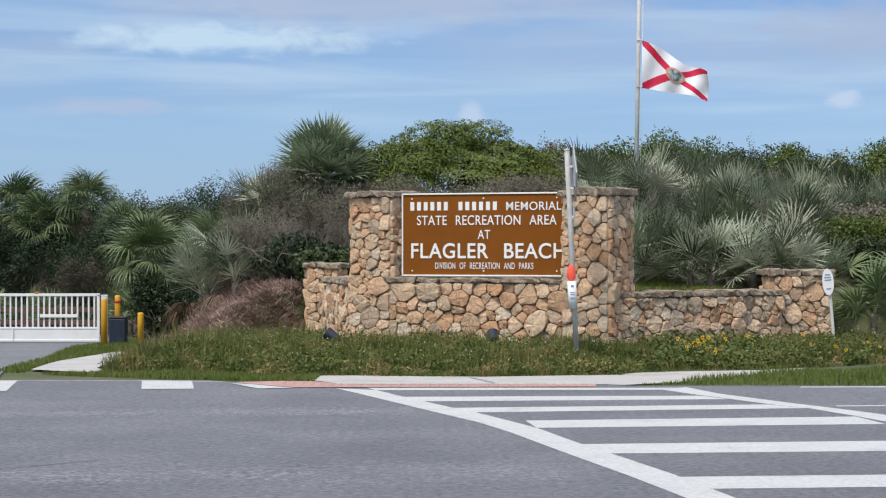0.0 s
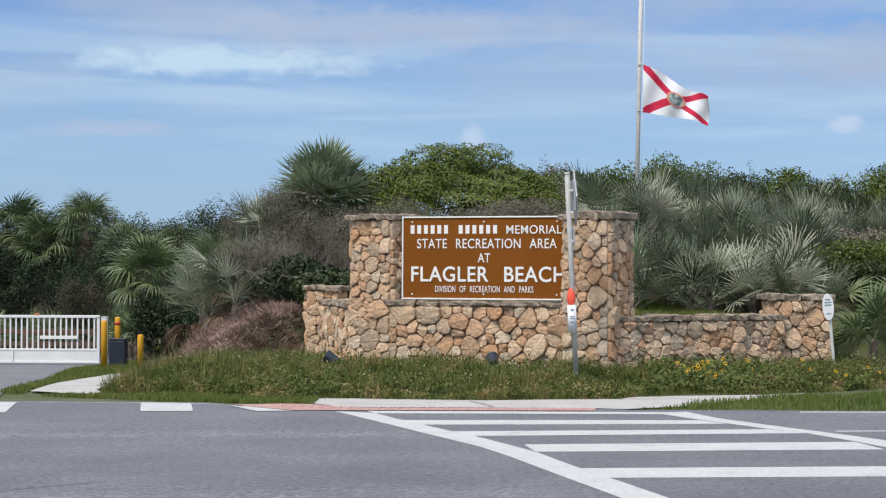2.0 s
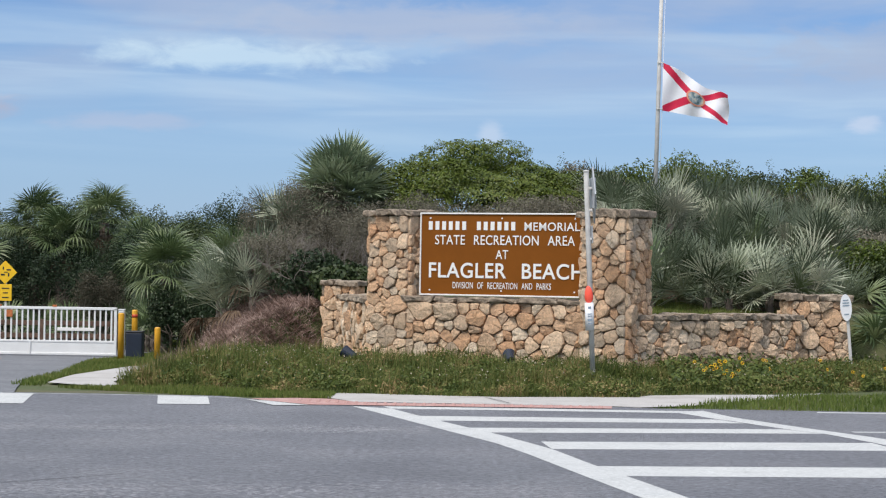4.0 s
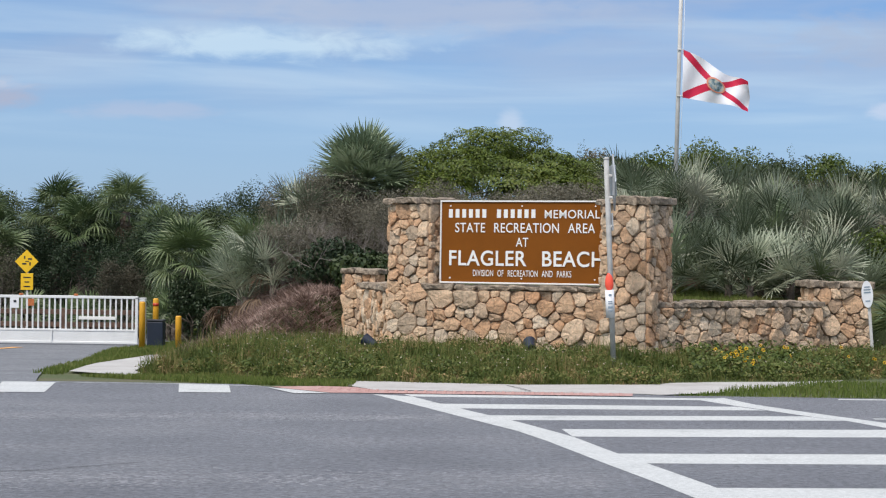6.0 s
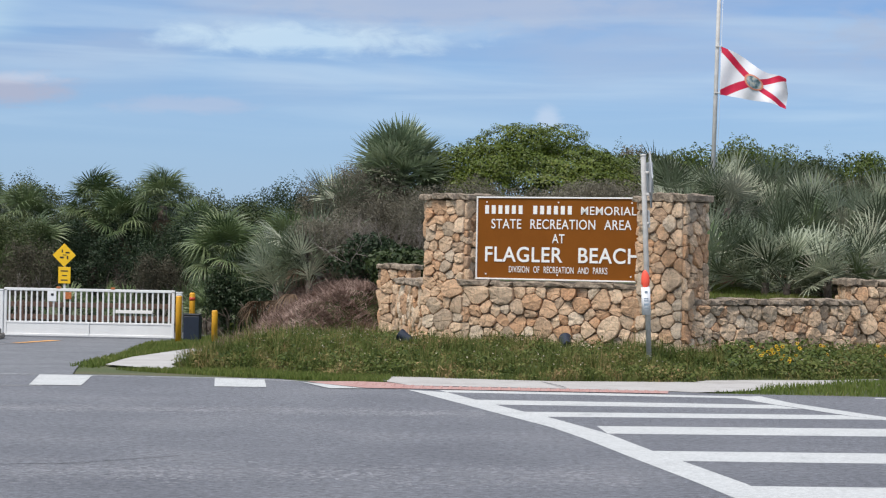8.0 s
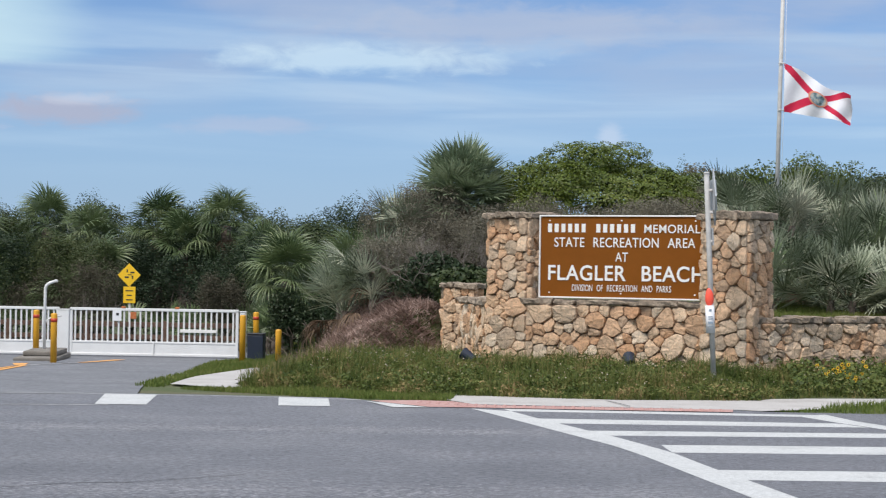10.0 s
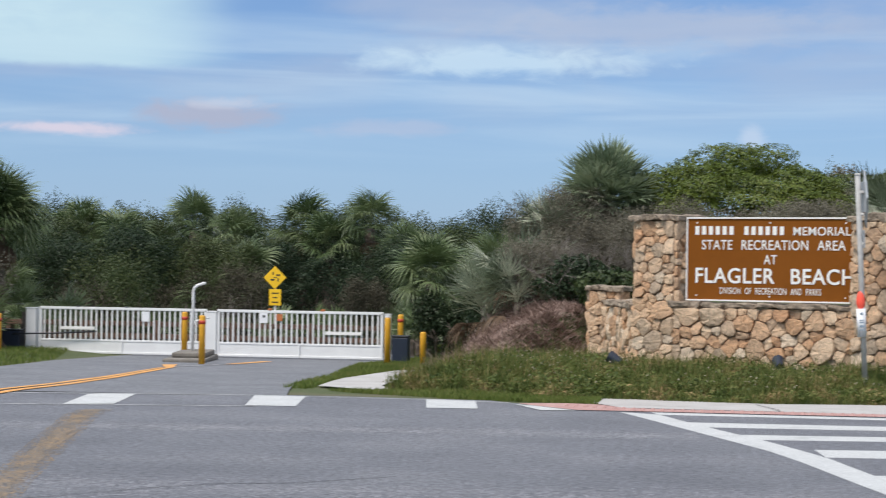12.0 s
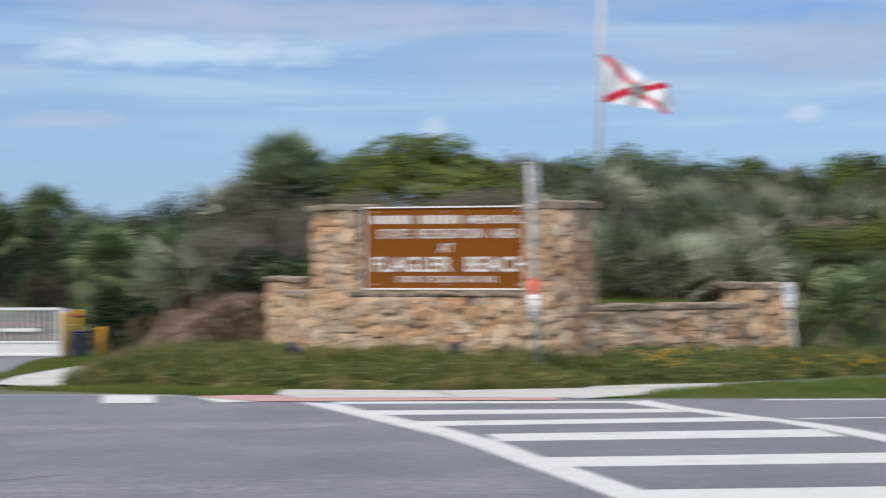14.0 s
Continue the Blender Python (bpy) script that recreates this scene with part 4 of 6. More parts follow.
for x, y, w, h, lab in ((-6.80, 40.2, 0.34, 0.54, "dark blue-black gate operator box in the grass"), (-15.75, 41.0, 0.5, 0.5, "dark gate operator box among the palmettos")):
    gb = thing("operator_box", pose(x, y, slope_z(x, y)), lab, "gate operator", "gate operators")
    part("body", box(w, 0.34, h, (0, 0, 0), 0.02, 0, 2), M["navy"], gb)
    part("lid", box(w + 0.02, 0.36, 0.04, (0, 0, h), 0.012), M["black"], gb)
part("arm", pipe([(0.1, -0.2, 0.44), (0.9, -0.15, 0.46), (2.0, -0.12, 0.52)], 0.018, 8), M["black"], gb, "thin black arm reaching to the gate")

# yellow warning sign behind the gate
ws = thing("warning_sign", pose(-10.92, 46.0, -0.29), "yellow diamond warning sign over a small yellow plaque", "road sign")
part("pole", box(0.05, 0.03, 1.8, (0, 0.03, -0.2), 0.004), M["galvanised"], ws)
d = box(0.405, 0.012, 0.405, (0, 0, -0.22), 0.005)
bmesh.ops.rotate(d, cent=(0, 0, 0), matrix=Matrix.Rotation(radians(45), 3, "Y"), verts=d.verts)
bmesh.ops.translate(d, vec=(0, 0, 1.745), verts=d.verts)
part("diamond", d, M["sign_yellow"], ws)
part("plaque", box(0.30, 0.012, 0.40, (0.0, 0, 1.05), 0.005), M["sign_yellow"], ws)
for x, z, w, h in ((-0.06, 1.80, 0.03, 0.07), (0.07, 1.78, 0.10, 0.035), (-0.07, 1.66, 0.10, 0.04), (0.07, 1.64, 0.035, 0.08), (0.0, 1.73, 0.09, 0.02)):
    part("symbol", box(w, 0.006, h, (x, -0.008, z), 0.002), M["black"], ws, "black symbol on the diamond")
for z, w in ((1.34, 0.18), (1.23, 0.12), (1.12, 0.16)):
    part("print_bar", box(w, 0.005, 0.026, (0.0, -0.008, z)), M["black"], ws, "black bar of unreadable print")

# low timber fence behind the gate
M["timber"] = mottled("weathered brown timber", [(0.3, (0.07, 0.04, 0.028)), (0.7, (0.16, 0.095, 0.065))], 8.0, 60.0, 0.4, 0.9)
fence = thing("timber_fence", pose(-17.5, 45.4, slope_z(0, 45.4)), "low weathered brown timber fence behind the gate", "fence")
for i in range(6):
    part("post", box(0.13, 0.13, 0.85, (i * 1.9, 0, -0.1), 0.012), M["timber"], fence)
for i in range(5):
    for z in (0.30, 0.60):
        part("rail", box(1.9, 0.05, 0.12, (i * 1.9 + 0.95, -0.03, z), 0.008), M["timber"], fence)


# ---- plants ----
M["sea_grape"] = leafy("broad bright green leaves", [(0.1, (0.045, 0.072, 0.010)), (0.45, (0.092, 0.132, 0.017)), (0.75, (0.150, 0.188, 0.030)), (0.95, (0.235, 0.235, 0.060))], 0.42, 0.4)
M["oak_leaf"] = leafy("dark green leaves", [(0.1, (0.014, 0.029, 0.014)), (0.45, (0.029, 0.051, 0.023)), (0.75, (0.048, 0.071, 0.032)), (0.95, (0.075, 0.092, 0.048))], 0.5, 0.3)
M["mid_leaf"] = leafy("mid green leaves", [(0.1, (0.023, 0.041, 0.013)), (0.45, (0.050, 0.072, 0.023)), (0.75, (0.081, 0.102, 0.034)), (0.95, (0.126, 0.128, 0.054))], 0.5, 0.3)
M["grey_leaf"] = leafy("small grey-olive leaves", [(0.1, (0.110, 0.101, 0.076)), (0.45, (0.177, 0.164, 0.123)), (0.75, (0.237, 0.217, 0.166)), (0.95, (0.308, 0.273, 0.218))], 0.7, 0.15)
# About half of grey_leaf's colours: the woods' shade is put into the leaves.
M["dusk_leaf"] = leafy("brown-olive leaves darkened for shade", [(0.1, (0.052, 0.048, 0.033)), (0.45, (0.088, 0.080, 0.056)), (0.75, (0.120, 0.110, 0.078)), (0.95, (0.165, 0.145, 0.110))], 0.7, 0.15)
M["saw_palm"] = leafy("silvery palmetto blades", [(0.08, (0.050, 0.068, 0.034)), (0.36, (0.150, 0.185, 0.110)), (0.66, (0.335, 0.370, 0.255)), (0.95, (0.56, 0.53, 0.40))], 0.42, 0.5, 5.0, 0.75)
M["green_palm"] = leafy("green palm blades", [(0.08, (0.063, 0.099, 0.039)), (0.45, (0.127, 0.175, 0.071)), (0.75, (0.207, 0.249, 0.118)), (0.95, (0.362, 0.333, 0.214))], 0.42, 0.45, 5.0, 0.6)
M["dead_palm"] = leafy("dead brown palm blades", [(0.1, (0.09, 0.06, 0.04)), (0.5, (0.18, 0.125, 0.085)), (0.9, (0.31, 0.235, 0.165))], 0.8, 0.1)
M["bark"] = mottled("grey-brown bark", [(0.3, (0.08, 0.062, 0.048)), (0.7, (0.19, 0.155, 0.125))], 9.0, 60.0, 0.5, 0.95, 0.0, 0.6, 0.02)
M["twig"] = mottled("bare grey twigs", [(0.3, (0.17, 0.145, 0.125)), (0.7, (0.32, 0.28, 0.25))], 9.0, 60.0, 0.4, 0.95)
M["petal"] = plain("yellow petals", (0.85, 0.55, 0.015), 0.6)
M["flower_eye"] = plain("brown flower centre", (0.10, 0.045, 0.012), 0.8)


def unit(v):
    return v / np.maximum(np.linalg.norm(v, axis=1, keepdims=True), 1e-9)


def leaf_quads(P, N, size, aspect, rng, fold=0.18):
    """Four corners of a leaf at each point, facing roughly along N."""
    n = len(P)
    side = unit(np.cross(N, unit(rng.normal(size=(n, 3)))))
    along = np.cross(N, side)
    s = (size * rng.uniform(0.65, 1.35, n))[:, None]
    lift = N * s * fold
    V = np.stack([P - along * s * 0.5, P + side * s * aspect * 0.5 + lift, P + along * s * 0.5, P - side * s * aspect * 0.5 + lift], 1)
    return V.reshape(-1, 3), np.arange(4 * n).reshape(-1, 4)


def crown_mesh(name, lumps, count, size, aspect, mat, seed, deep=0.4, up=0.25, wild=0.6, stray=0.04):
    """Leaves over a heap of uneven lumps: thick near the outside, with gaps and strays."""
    rng = np.random.default_rng(seed)
    L = np.array(lumps, float)
    area = (L[:, 3] * L[:, 4] + L[:, 3] * L[:, 5] + L[:, 4] * L[:, 5])
    pick = rng.choice(len(L), count, p=area / area.sum())
    D = unit(rng.normal(size=(count, 3)) + np.array([0, 0, 0.35]))
    # twig clusters: leaves crowd round a limited set of directions on every lump
    tufts = unit(rng.normal(size=(len(L) * 80, 3)) + np.array([0, 0, 0.3]))
    D = unit(tufts[pick * 80 + rng.integers(0, 80, count)] + rng.normal(size=(count, 3)) * 0.2)
    bumpy = 1 + 0.13 * np.sin(D[:, 0] * 7 + pick) * np.cos(D[:, 1] * 6 + pick * 2.1) + 0.09 * np.sin(D[:, 2] * 11 + D[:, 0] * 9 + pick)
    r = (1 - deep * rng.random(count) ** 1.7) * bumpy
    out = rng.random(count) < stray
    r = np.where(out, r * rng.uniform(1.02, 1.09, count), r)
    P = L[pick, :3] + D * L[pick, 3:] * r[:, None]
    keep = P[:, 2] > -0.02
    P, D = P[keep], D[keep]
    N = unit(D + np.array([0, 0, up]) + rng.normal(size=P.shape) * wild)
    V, Q = leaf_quads(P, N, size, aspect, rng)
    return fast_mesh(name, V, Q, mat)


def limbs_mesh(name, seed, height, spread, mat, stems=5, levels=3, r0=0.05, lean=0.5, sides=5):
    """Tapered stems that fork into limbs and twigs."""
    rng = random.Random(seed)
    verts, faces = [], []

    def ring(p, d, r):
        s = d.cross(Vector((0.3, 0.5, 0.81))).normalized()
        t = s.cross(d)
        base = len(verts)
        for i in range(sides):
            ang = 2 * math.pi * i / sides
            verts.append(p + s * math.cos(ang) * r + t * math.sin(ang) * r)
        return base

    def grow(p, d, length, r, level, low):
        for step in range(2):
            d = (d + Vector((rng.uniform(-1, 1), rng.uniform(-1, 1), rng.uniform(-0.5, 0.8))) * 0.22).normalized()
            p = p + d * length * 0.5
            top = ring(p, d, r * (0.75 - 0.25 * step))
            for i in range(sides):
                j = (i + 1) % sides
                faces.append((low + i, low + j, top + j, top + i))
            low = top
        if level:
            for _ in range(rng.choice((2, 3, 3))):
                e = (d + Vector((rng.uniform(-1, 1), rng.uniform(-1, 1), rng.uniform(-0.5, 0.8))) * 0.75).normalized()
                grow(p, e, length * rng.uniform(0.55, 0.8), r * 0.5, level - 1, low)

    for k in range(stems):
        a = 2 * math.pi * (k + rng.random()) / stems
        p = Vector((math.cos(a) * spread * 0.12, math.sin(a) * spread * 0.12, -0.15))
        d = Vector((math.cos(a) * lean, math.sin(a) * lean, 1)).normalized()
        r = r0 * rng.uniform(0.7, 1.2)
        grow(p, d, height * 0.42, r, levels, ring(p, d, r))
    return mesh_of(name, verts, faces, mat, True)


def heap(seed, rx, ry, rz, n, small=(0.32, 0.55)):
    """Lumps of leaves that together make a rounded, uneven crown standing on the ground."""
    rng = random.Random(seed)
    out = [(0, 0, rz * 0.5, rx * 0.72, ry * 0.72, rz * 0.44)]
    for i in range(n):
        a = rng.uniform(0, 2 * math.pi)
        t = rng.uniform(0.12, 1.0) ** 0.8
        f = rng.uniform(*small)
        out.append((math.cos(a) * rx * (1 - f * 0.6) * math.cos(t * 1.15), math.sin(a) * ry * (1 - f * 0.6) * math.cos(t * 1.15),
                    rz * (0.22 + 0.62 * math.sin(t * 1.45)) * rng.uniform(0.9, 1.08), rx * f, ry * f, rz * f * 0.62))
    return out


def dome(seed, rx, ry, rz, n, small):
    """A smooth dome broken into many even lumps over its upper surface."""
    rng = random.Random(seed)
    out = [(0, 0, rz * 0.42, rx * 0.84, ry * 0.84, rz * 0.46)]
    for i in range(n):
        up = 1 - (i + 0.5) / n * 0.95
        a, f = i * 2.399 + rng.uniform(-0.3, 0.3), rng.uniform(*small)
        ring = math.sqrt(1 - up * up) * (1 - f * 0.6)
        out.append((math.cos(a) * rx * ring, math.sin(a) * ry * ring, rz * max(0.12, up - f * 0.35) * rng.uniform(0.9, 1.08), rx * f, ry * f, rz * f * 0.8))
    return out


def bush(name, x, y, seed, size, leaves, leaf, aspect, mat, label, category="shrub", group="", lumps=9, z=None, small=(0.32, 0.55), stems=5, bark="bark", form=heap, **kw):
    gz = float(ground_z(x, y)) if z is None else z
    ob = thing(name, pose(x, y, gz, 0, 0, 0), label, category, group)
    for k in range(stems):
        part("stem", limbs_mesh("stem", seed * 10 + k, size[2] * 0.85, size[0], M[bark], 1, 2, 0.045), None, ob, "grey-brown forking stem")
    part("crown", crown_mesh("crown", form(seed, *size, lumps, small), leaves, leaf, aspect, M[mat], seed, **kw), None, ob)
    return ob


# fronds: a leafstalk and a fan of folded blades
def frond_mesh(name, seed, stalk, blade, count, spread, droop, width, mat, cup=0.25):
    rng = np.random.default_rng(seed)
    V, Q = [], []
    arch = [np.array((stalk * f, 0, 0.06 * stalk * math.sin(f * 2.2))) for f in (0, 0.5, 1.0)]
    for i, (a, b) in enumerate(zip(arch, arch[1:])):
        w = 0.011 - 0.003 * i
        k = len(V)
        V += [a + (0, -w, 0), a + (0, w, 0), b + (0, w * 0.7, 0), b + (0, -w * 0.7, 0), a + (0, 0, -w), b + (0, 0, -w)]
        Q += [(k, k + 1, k + 2, k + 3), (k + 1, k + 4, k + 5, k + 2), (k + 4, k, k + 3, k + 5)]
    hub = arch[-1]
    hub_at = len(V)
    V.append(hub)
    Q.append((hub_at - 4, hub_at - 3, hub_at, hub_at))
    for i in range(count):
        f = (i + 0.5) / count * 2 - 1
        ang = f * spread + rng.normal() * 0.035
        ln = blade * (1 - 0.22 * abs(f) ** 2) * rng.uniform(0.86, 1.08)
        d = np.array((math.cos(ang), math.sin(ang), cup * (1 - abs(f)) - 0.05 + rng.normal() * 0.05))
        d /= np.linalg.norm(d)
        s = np.array((-math.sin(ang), math.cos(ang), 0))
        up = np.cross(d, s)
        w = width * rng.uniform(0.8, 1.2)
        m1, m2 = hub + d * ln * 0.42, hub + d * ln * 0.75 - np.array((0, 0, droop * ln * 0.28))
        tip = hub + d * ln * 0.97 - np.array((0, 0, droop * ln * rng.uniform(0.6, 1.2)))
        k = len(V)
        V += [m1 + s * w * 0.5 + up * w * 0.25, m1, m1 - s * w * 0.5 + up * w * 0.25, m2 + s * w * 0.36, m2 - s * w * 0.36, tip]
        Q += [(hub_at, k + 1, k, k), (hub_at, k + 2, k + 1, k + 1), (k, k + 1, k + 4, k + 3), (k + 1, k + 2, k + 4, k + 4), (k + 3, k + 4, k + 5, k + 5)]
    quads = [q for q in Q if len(set(q)) == 4]
    tris = [tuple(dict.fromkeys(q)) for q in Q if len(set(q)) == 3]
    return fast_mesh(name, np.array(V), quads, mat, tris)


SAW = [frond_mesh("frond", 11 + i, 0.42 + 0.08 * i, 0.58, 19, 1.45, 0.01 + 0.04 * i, 0.021, M["saw_palm"]) for i in range(3)]
M["pale_palm"] = leafy("bleached palmetto blades", [(0.1, (0.20, 0.20, 0.14)), (0.5, (0.36, 0.36, 0.27)), (0.9, (0.52, 0.50, 0.40))], 0.5, 0.4, 14.0)
PALE = frond_mesh("frond", 21, 0.4, 0.52, 17, 1.6, 0.06, 0.021, M["pale_palm"])
SAWG = [frond_mesh("frond", 31 + i, 0.45, 0.54, 18, 1.6, 0.12 + 0.08 * i, 0.036, M["green_palm"]) for i in range(2)]
M["grey_palm"] = leafy("grey-green palm blades", [(0.08, (0.141, 0.189, 0.107)), (0.45, (0.253, 0.310, 0.186)), (0.75, (0.378, 0.423, 0.294)), (0.95, (0.564, 0.529, 0.431))], 0.42, 0.45, 5.0, 0.6)
CROWN = [frond_mesh("frond", 41 + i, 0.42, 0.56, 22, 1.5, 0.05 + 0.07 * i, 0.030, M["grey_palm"]) for i in range(2)]
SABAL = [frond_mesh("frond", 51 + i, 0.55, 0.66, 32, 1.95, 0.25 + 0.2 * i, 0.031, M["green_palm"], 0.15) for i in range(3)]
DEAD = [frond_mesh("dead_frond", 71 + i, 0.42, 0.5, 14, 1.2, 0.8, 0.032, M["dead_palm"], 0.0) for i in range(2)]


def stem_mesh(r, h, seed):
    """A palm stem, roughened by the stubs of old leafstalks."""
    rng = random.Random(seed)
    sides, rings = 12, max(5, int(h * 18))
    verts, faces = [], []
    for k in range(rings + 1):
        for i in range(sides):
            stub = 1.0 + 0.28 * ((i + 2 * (k // 2)) % 4 == 0) * (k % 2) + rng.uniform(-0.06, 0.06)
            a = 2 * math.pi * i / sides
            verts.append((math.cos(a) * r * stub, math.sin(a) * r * stub, -0.2 + h * k / rings))
        if k:
            for i in range(sides):
                p, q = (k - 1) * sides + i, (k - 1) * sides + (i + 1) % sides
                faces.append((p, q, q + sides, p + sides))
    faces.append(tuple(range(rings * sides, (rings + 1) * sides)))
    return mesh_of("stem", verts, faces)


def palmetto(x, y, seed, n, scale, label, kinds=None, z=None, height=0.25, dead=2, group="palmettos on the dune", low=0.3):
    rng = random.Random(seed)
    gz = float(ground_z(x, y)) if z is None else z
    ob = thing("palmetto", pose(x, y, gz), label, "palmetto", group)
    part("stem", stem_mesh(0.06, 0.3 + height, seed), M["bark"], ob)
    for i in range(n):
        a = i * 2.399 + rng.uniform(-0.4, 0.4)
        tilt = rng.uniform(low, 1.25) if i else 1.4
        s = scale * rng.uniform(0.78, 1.15)
        m = Matrix.Translation((0, 0, height + rng.uniform(-0.1, 0.12))) @ Matrix.Rotation(a, 4, "Z") @ Matrix.Rotation(-tilt, 4, "Y") @ Matrix.Rotation(rng.uniform(-0.7, 0.7), 4, "X") @ Matrix.Diagonal((s, s, s, 1))
        part("frond", rng.choice(kinds or SAW), None, ob, m=m)
    for i in range(dead):
        m = Matrix.Translation((0, 0, height * 0.6)) @ Matrix.Rotation(rng.uniform(0, 6.3), 4, "Z") @ Matrix.Rotation(rng.uniform(0.0, 0.5), 4, "Y") @ Matrix.Diagonal((scale, scale, scale, 1))
        part("dead_frond", rng.choice(DEAD), None, ob, "dead brown frond", m)
    return ob


def sabal(x, y, seed, n, scale, trunk, label, z=None, dead=5, group="cabbage palms", kinds=None, fall=1.75):
    rng = random.Random(seed)
    gz = float(ground_z(x, y)) if z is None else z
    ob = thing("cabbage_palm", pose(x, y, gz), label, "palm tree", group)
    part("trunk", stem_mesh(0.13, trunk + 0.2, seed), M["bark"], ob, "stubbly grey-brown trunk")
    for i in range(n):
        a = i * 2.399 + rng.uniform(-0.3, 0.3)
        f = (i + 0.5) / n
        tilt = 1.45 - fall * f + rng.uniform(-0.15, 0.15)
        s = scale * rng.uniform(0.85, 1.12)
        m = Matrix.Translation((0, 0, trunk + 0.12 * (1 - f))) @ Matrix.Rotation(a, 4, "Z") @ Matrix.Rotation(-tilt, 4, "Y") @ Matrix.Rotation(rng.uniform(-0.5, 0.5), 4, "X") @ Matrix.Diagonal((s, s, s, 1))
        part("frond", rng.choice(kinds or SABAL), None, ob, m=m)
    for i in range(dead):
        m = Matrix.Translation((0, 0, trunk - 0.1)) @ Matrix.Rotation(rng.uniform(0, 6.3), 4, "Z") @ Matrix.Rotation(rng.uniform(0.7, 1.2), 4, "Y") @ Matrix.Diagonal((scale * 0.9, scale * 0.9, scale * 0.9, 1))
        part("dead_frond", rng.choice(DEAD), None, ob, "dead brown hanging frond", m)
    return ob


# the dune behind the sign
bush("sea_grape", 0.36, 37.6, 5, (2.8, 1.6, 1.8), 130000, 0.042, 0.75, "sea_grape", "large rounded bright green shrub on the dune", lumps=46, small=(0.15, 0.27), form=dome, deep=0.24, up=0.45, wild=0.35)
bush("sea_grape", 2.9, 38.4, 6, (1.4, 1.3, 1.05), 8000, 0.075, 0.8, "mid_leaf", "low dark green shrub on the crest of the dune", lumps=9)
sabal(-2.27, 37.0, 3, 96, 1.22, 1.5, "cabbage palm with a full crown rising from grey scrub", dead=22, kinds=CROWN, fall=1.85)
for i, (x, y, s, n) in enumerate(((-2.3, 35.6, (1.15, 0.9, 1.38), 8000), (-1.0, 34.6, (1.15, 0.9, 1.28), 8000), (-2.95, 36.3, (0.9, 0.9, 1.5), 9000), (-3.55, 37.5, (0.9, 0.8, 1.6), 6000),
                                  (1.6, 34.6, (1.2, 0.9, 1.1), 9000), (0.2, 33.9, (1.2, 0.8, 1.2), 9000), (-2.0, 37.0, (1.2, 0.8, 1.2), 9000), (-2.8, 37.3, (0.9, 0.8, 1.6), 9000))):
    bush("scrub", x, y, 20 + i, s, n * 2, 0.034, 0.45, "grey_leaf", "grey-olive twiggy scrub on the dune slope", "shrub", "grey scrub", 9, stems=7, bark="twig", deep=0.6, wild=0.9, stray=0.12)
for i, (x, y) in enumerate(((-2.4, 34.2), (-2.0, 33.7), (-2.8, 34.3))):
    ob = thing("bare_shrub", pose(x, y, float(ground_z(x, y)) + 0.12), "leafless tangle of pale grey branches on the slope", "shrub", "bare shrubs")
    for k in range(6):
        part("branch", limbs_mesh("branch", 60 + 10 * i + k, 1.3, 1.0, M["twig"], 1, 4, 0.02, 0.7, 4), None, ob)
bush("scrub", -1.95, 32.8, 41, (0.75, 0.6, 0.75), 3500, 0.085, 0.7, "mid_leaf", "green leafy bush beside the end pillar", lumps=7)
bush("scrub", -2.6, 34.3, 42, (0.9, 0.7, 0.9), 4000, 0.07, 0.6, "oak_leaf", "dark green leafy bush on the slope", lumps=7)
bush("scrub", -3.4, 34.8, 43, (0.8, 0.8, 1.1), 10000, 0.034, 0.45, "grey_leaf", "grey-olive twiggy scrub on the dune slope", "shrub", "grey scrub", 8, stems=7, bark="twig", deep=0.6, wild=0.9)
# crest to the other side
rng0 = random.Random(77)
for i in range(12):
    x = 2.6 + i * 0.72
    y = 38.0 + rng0.uniform(-0.6, 1.2)
    mat, lab = rng0.choice((("sea_grape", "bright green wind-clipped shrub on the dune crest"), ("mid_leaf", "green wind-clipped shrub on the dune crest"), ("grey_leaf", "grey-olive wind-clipped shrub on the dune crest"), ("mid_leaf", "green wind-clipped shrub on the dune crest")))
    bush("crest_shrub", x, y, 100 + i, (0.95, 0.8, rng0.uniform(1.4, 1.75)), 8000, 0.055, 0.6, mat, lab, "shrub", "crest shrubs", 8, deep=0.5, wild=0.7, stray=0.1)
for i, (x, y, s, mat) in enumerate(((7.2, 33.2, (1.0, 0.8, 0.95), "sea_grape"), (8.4, 33.8, (1.1, 0.9, 1.2), "sea_grape"), (6.6, 34.6, (0.9, 0.8, 0.9), "grey_leaf"), (8.2, 31.9, (0.9, 0.8, 0.7), "oak_leaf"), (7.5, 32.3, (0.9, 0.7, 0.8), "mid_leaf"), (9.3, 32.8, (1.0, 0.8, 1.0), "mid_leaf"), (7.4, 34.9, (1.0, 0.8, 1.0), "grey_leaf"), (9.4, 34.8, (1.1, 0.9, 1.1), "mid_leaf"))):
    bush("dune_shrub", x, y, 140 + i, s, 4200, 0.06, 0.55, mat, "low wind-clipped shrub among the palmettos", "shrub", "dune shrubs", 8, deep=0.5, wild=0.7)
rng1 = random.Random(5)
spots = []
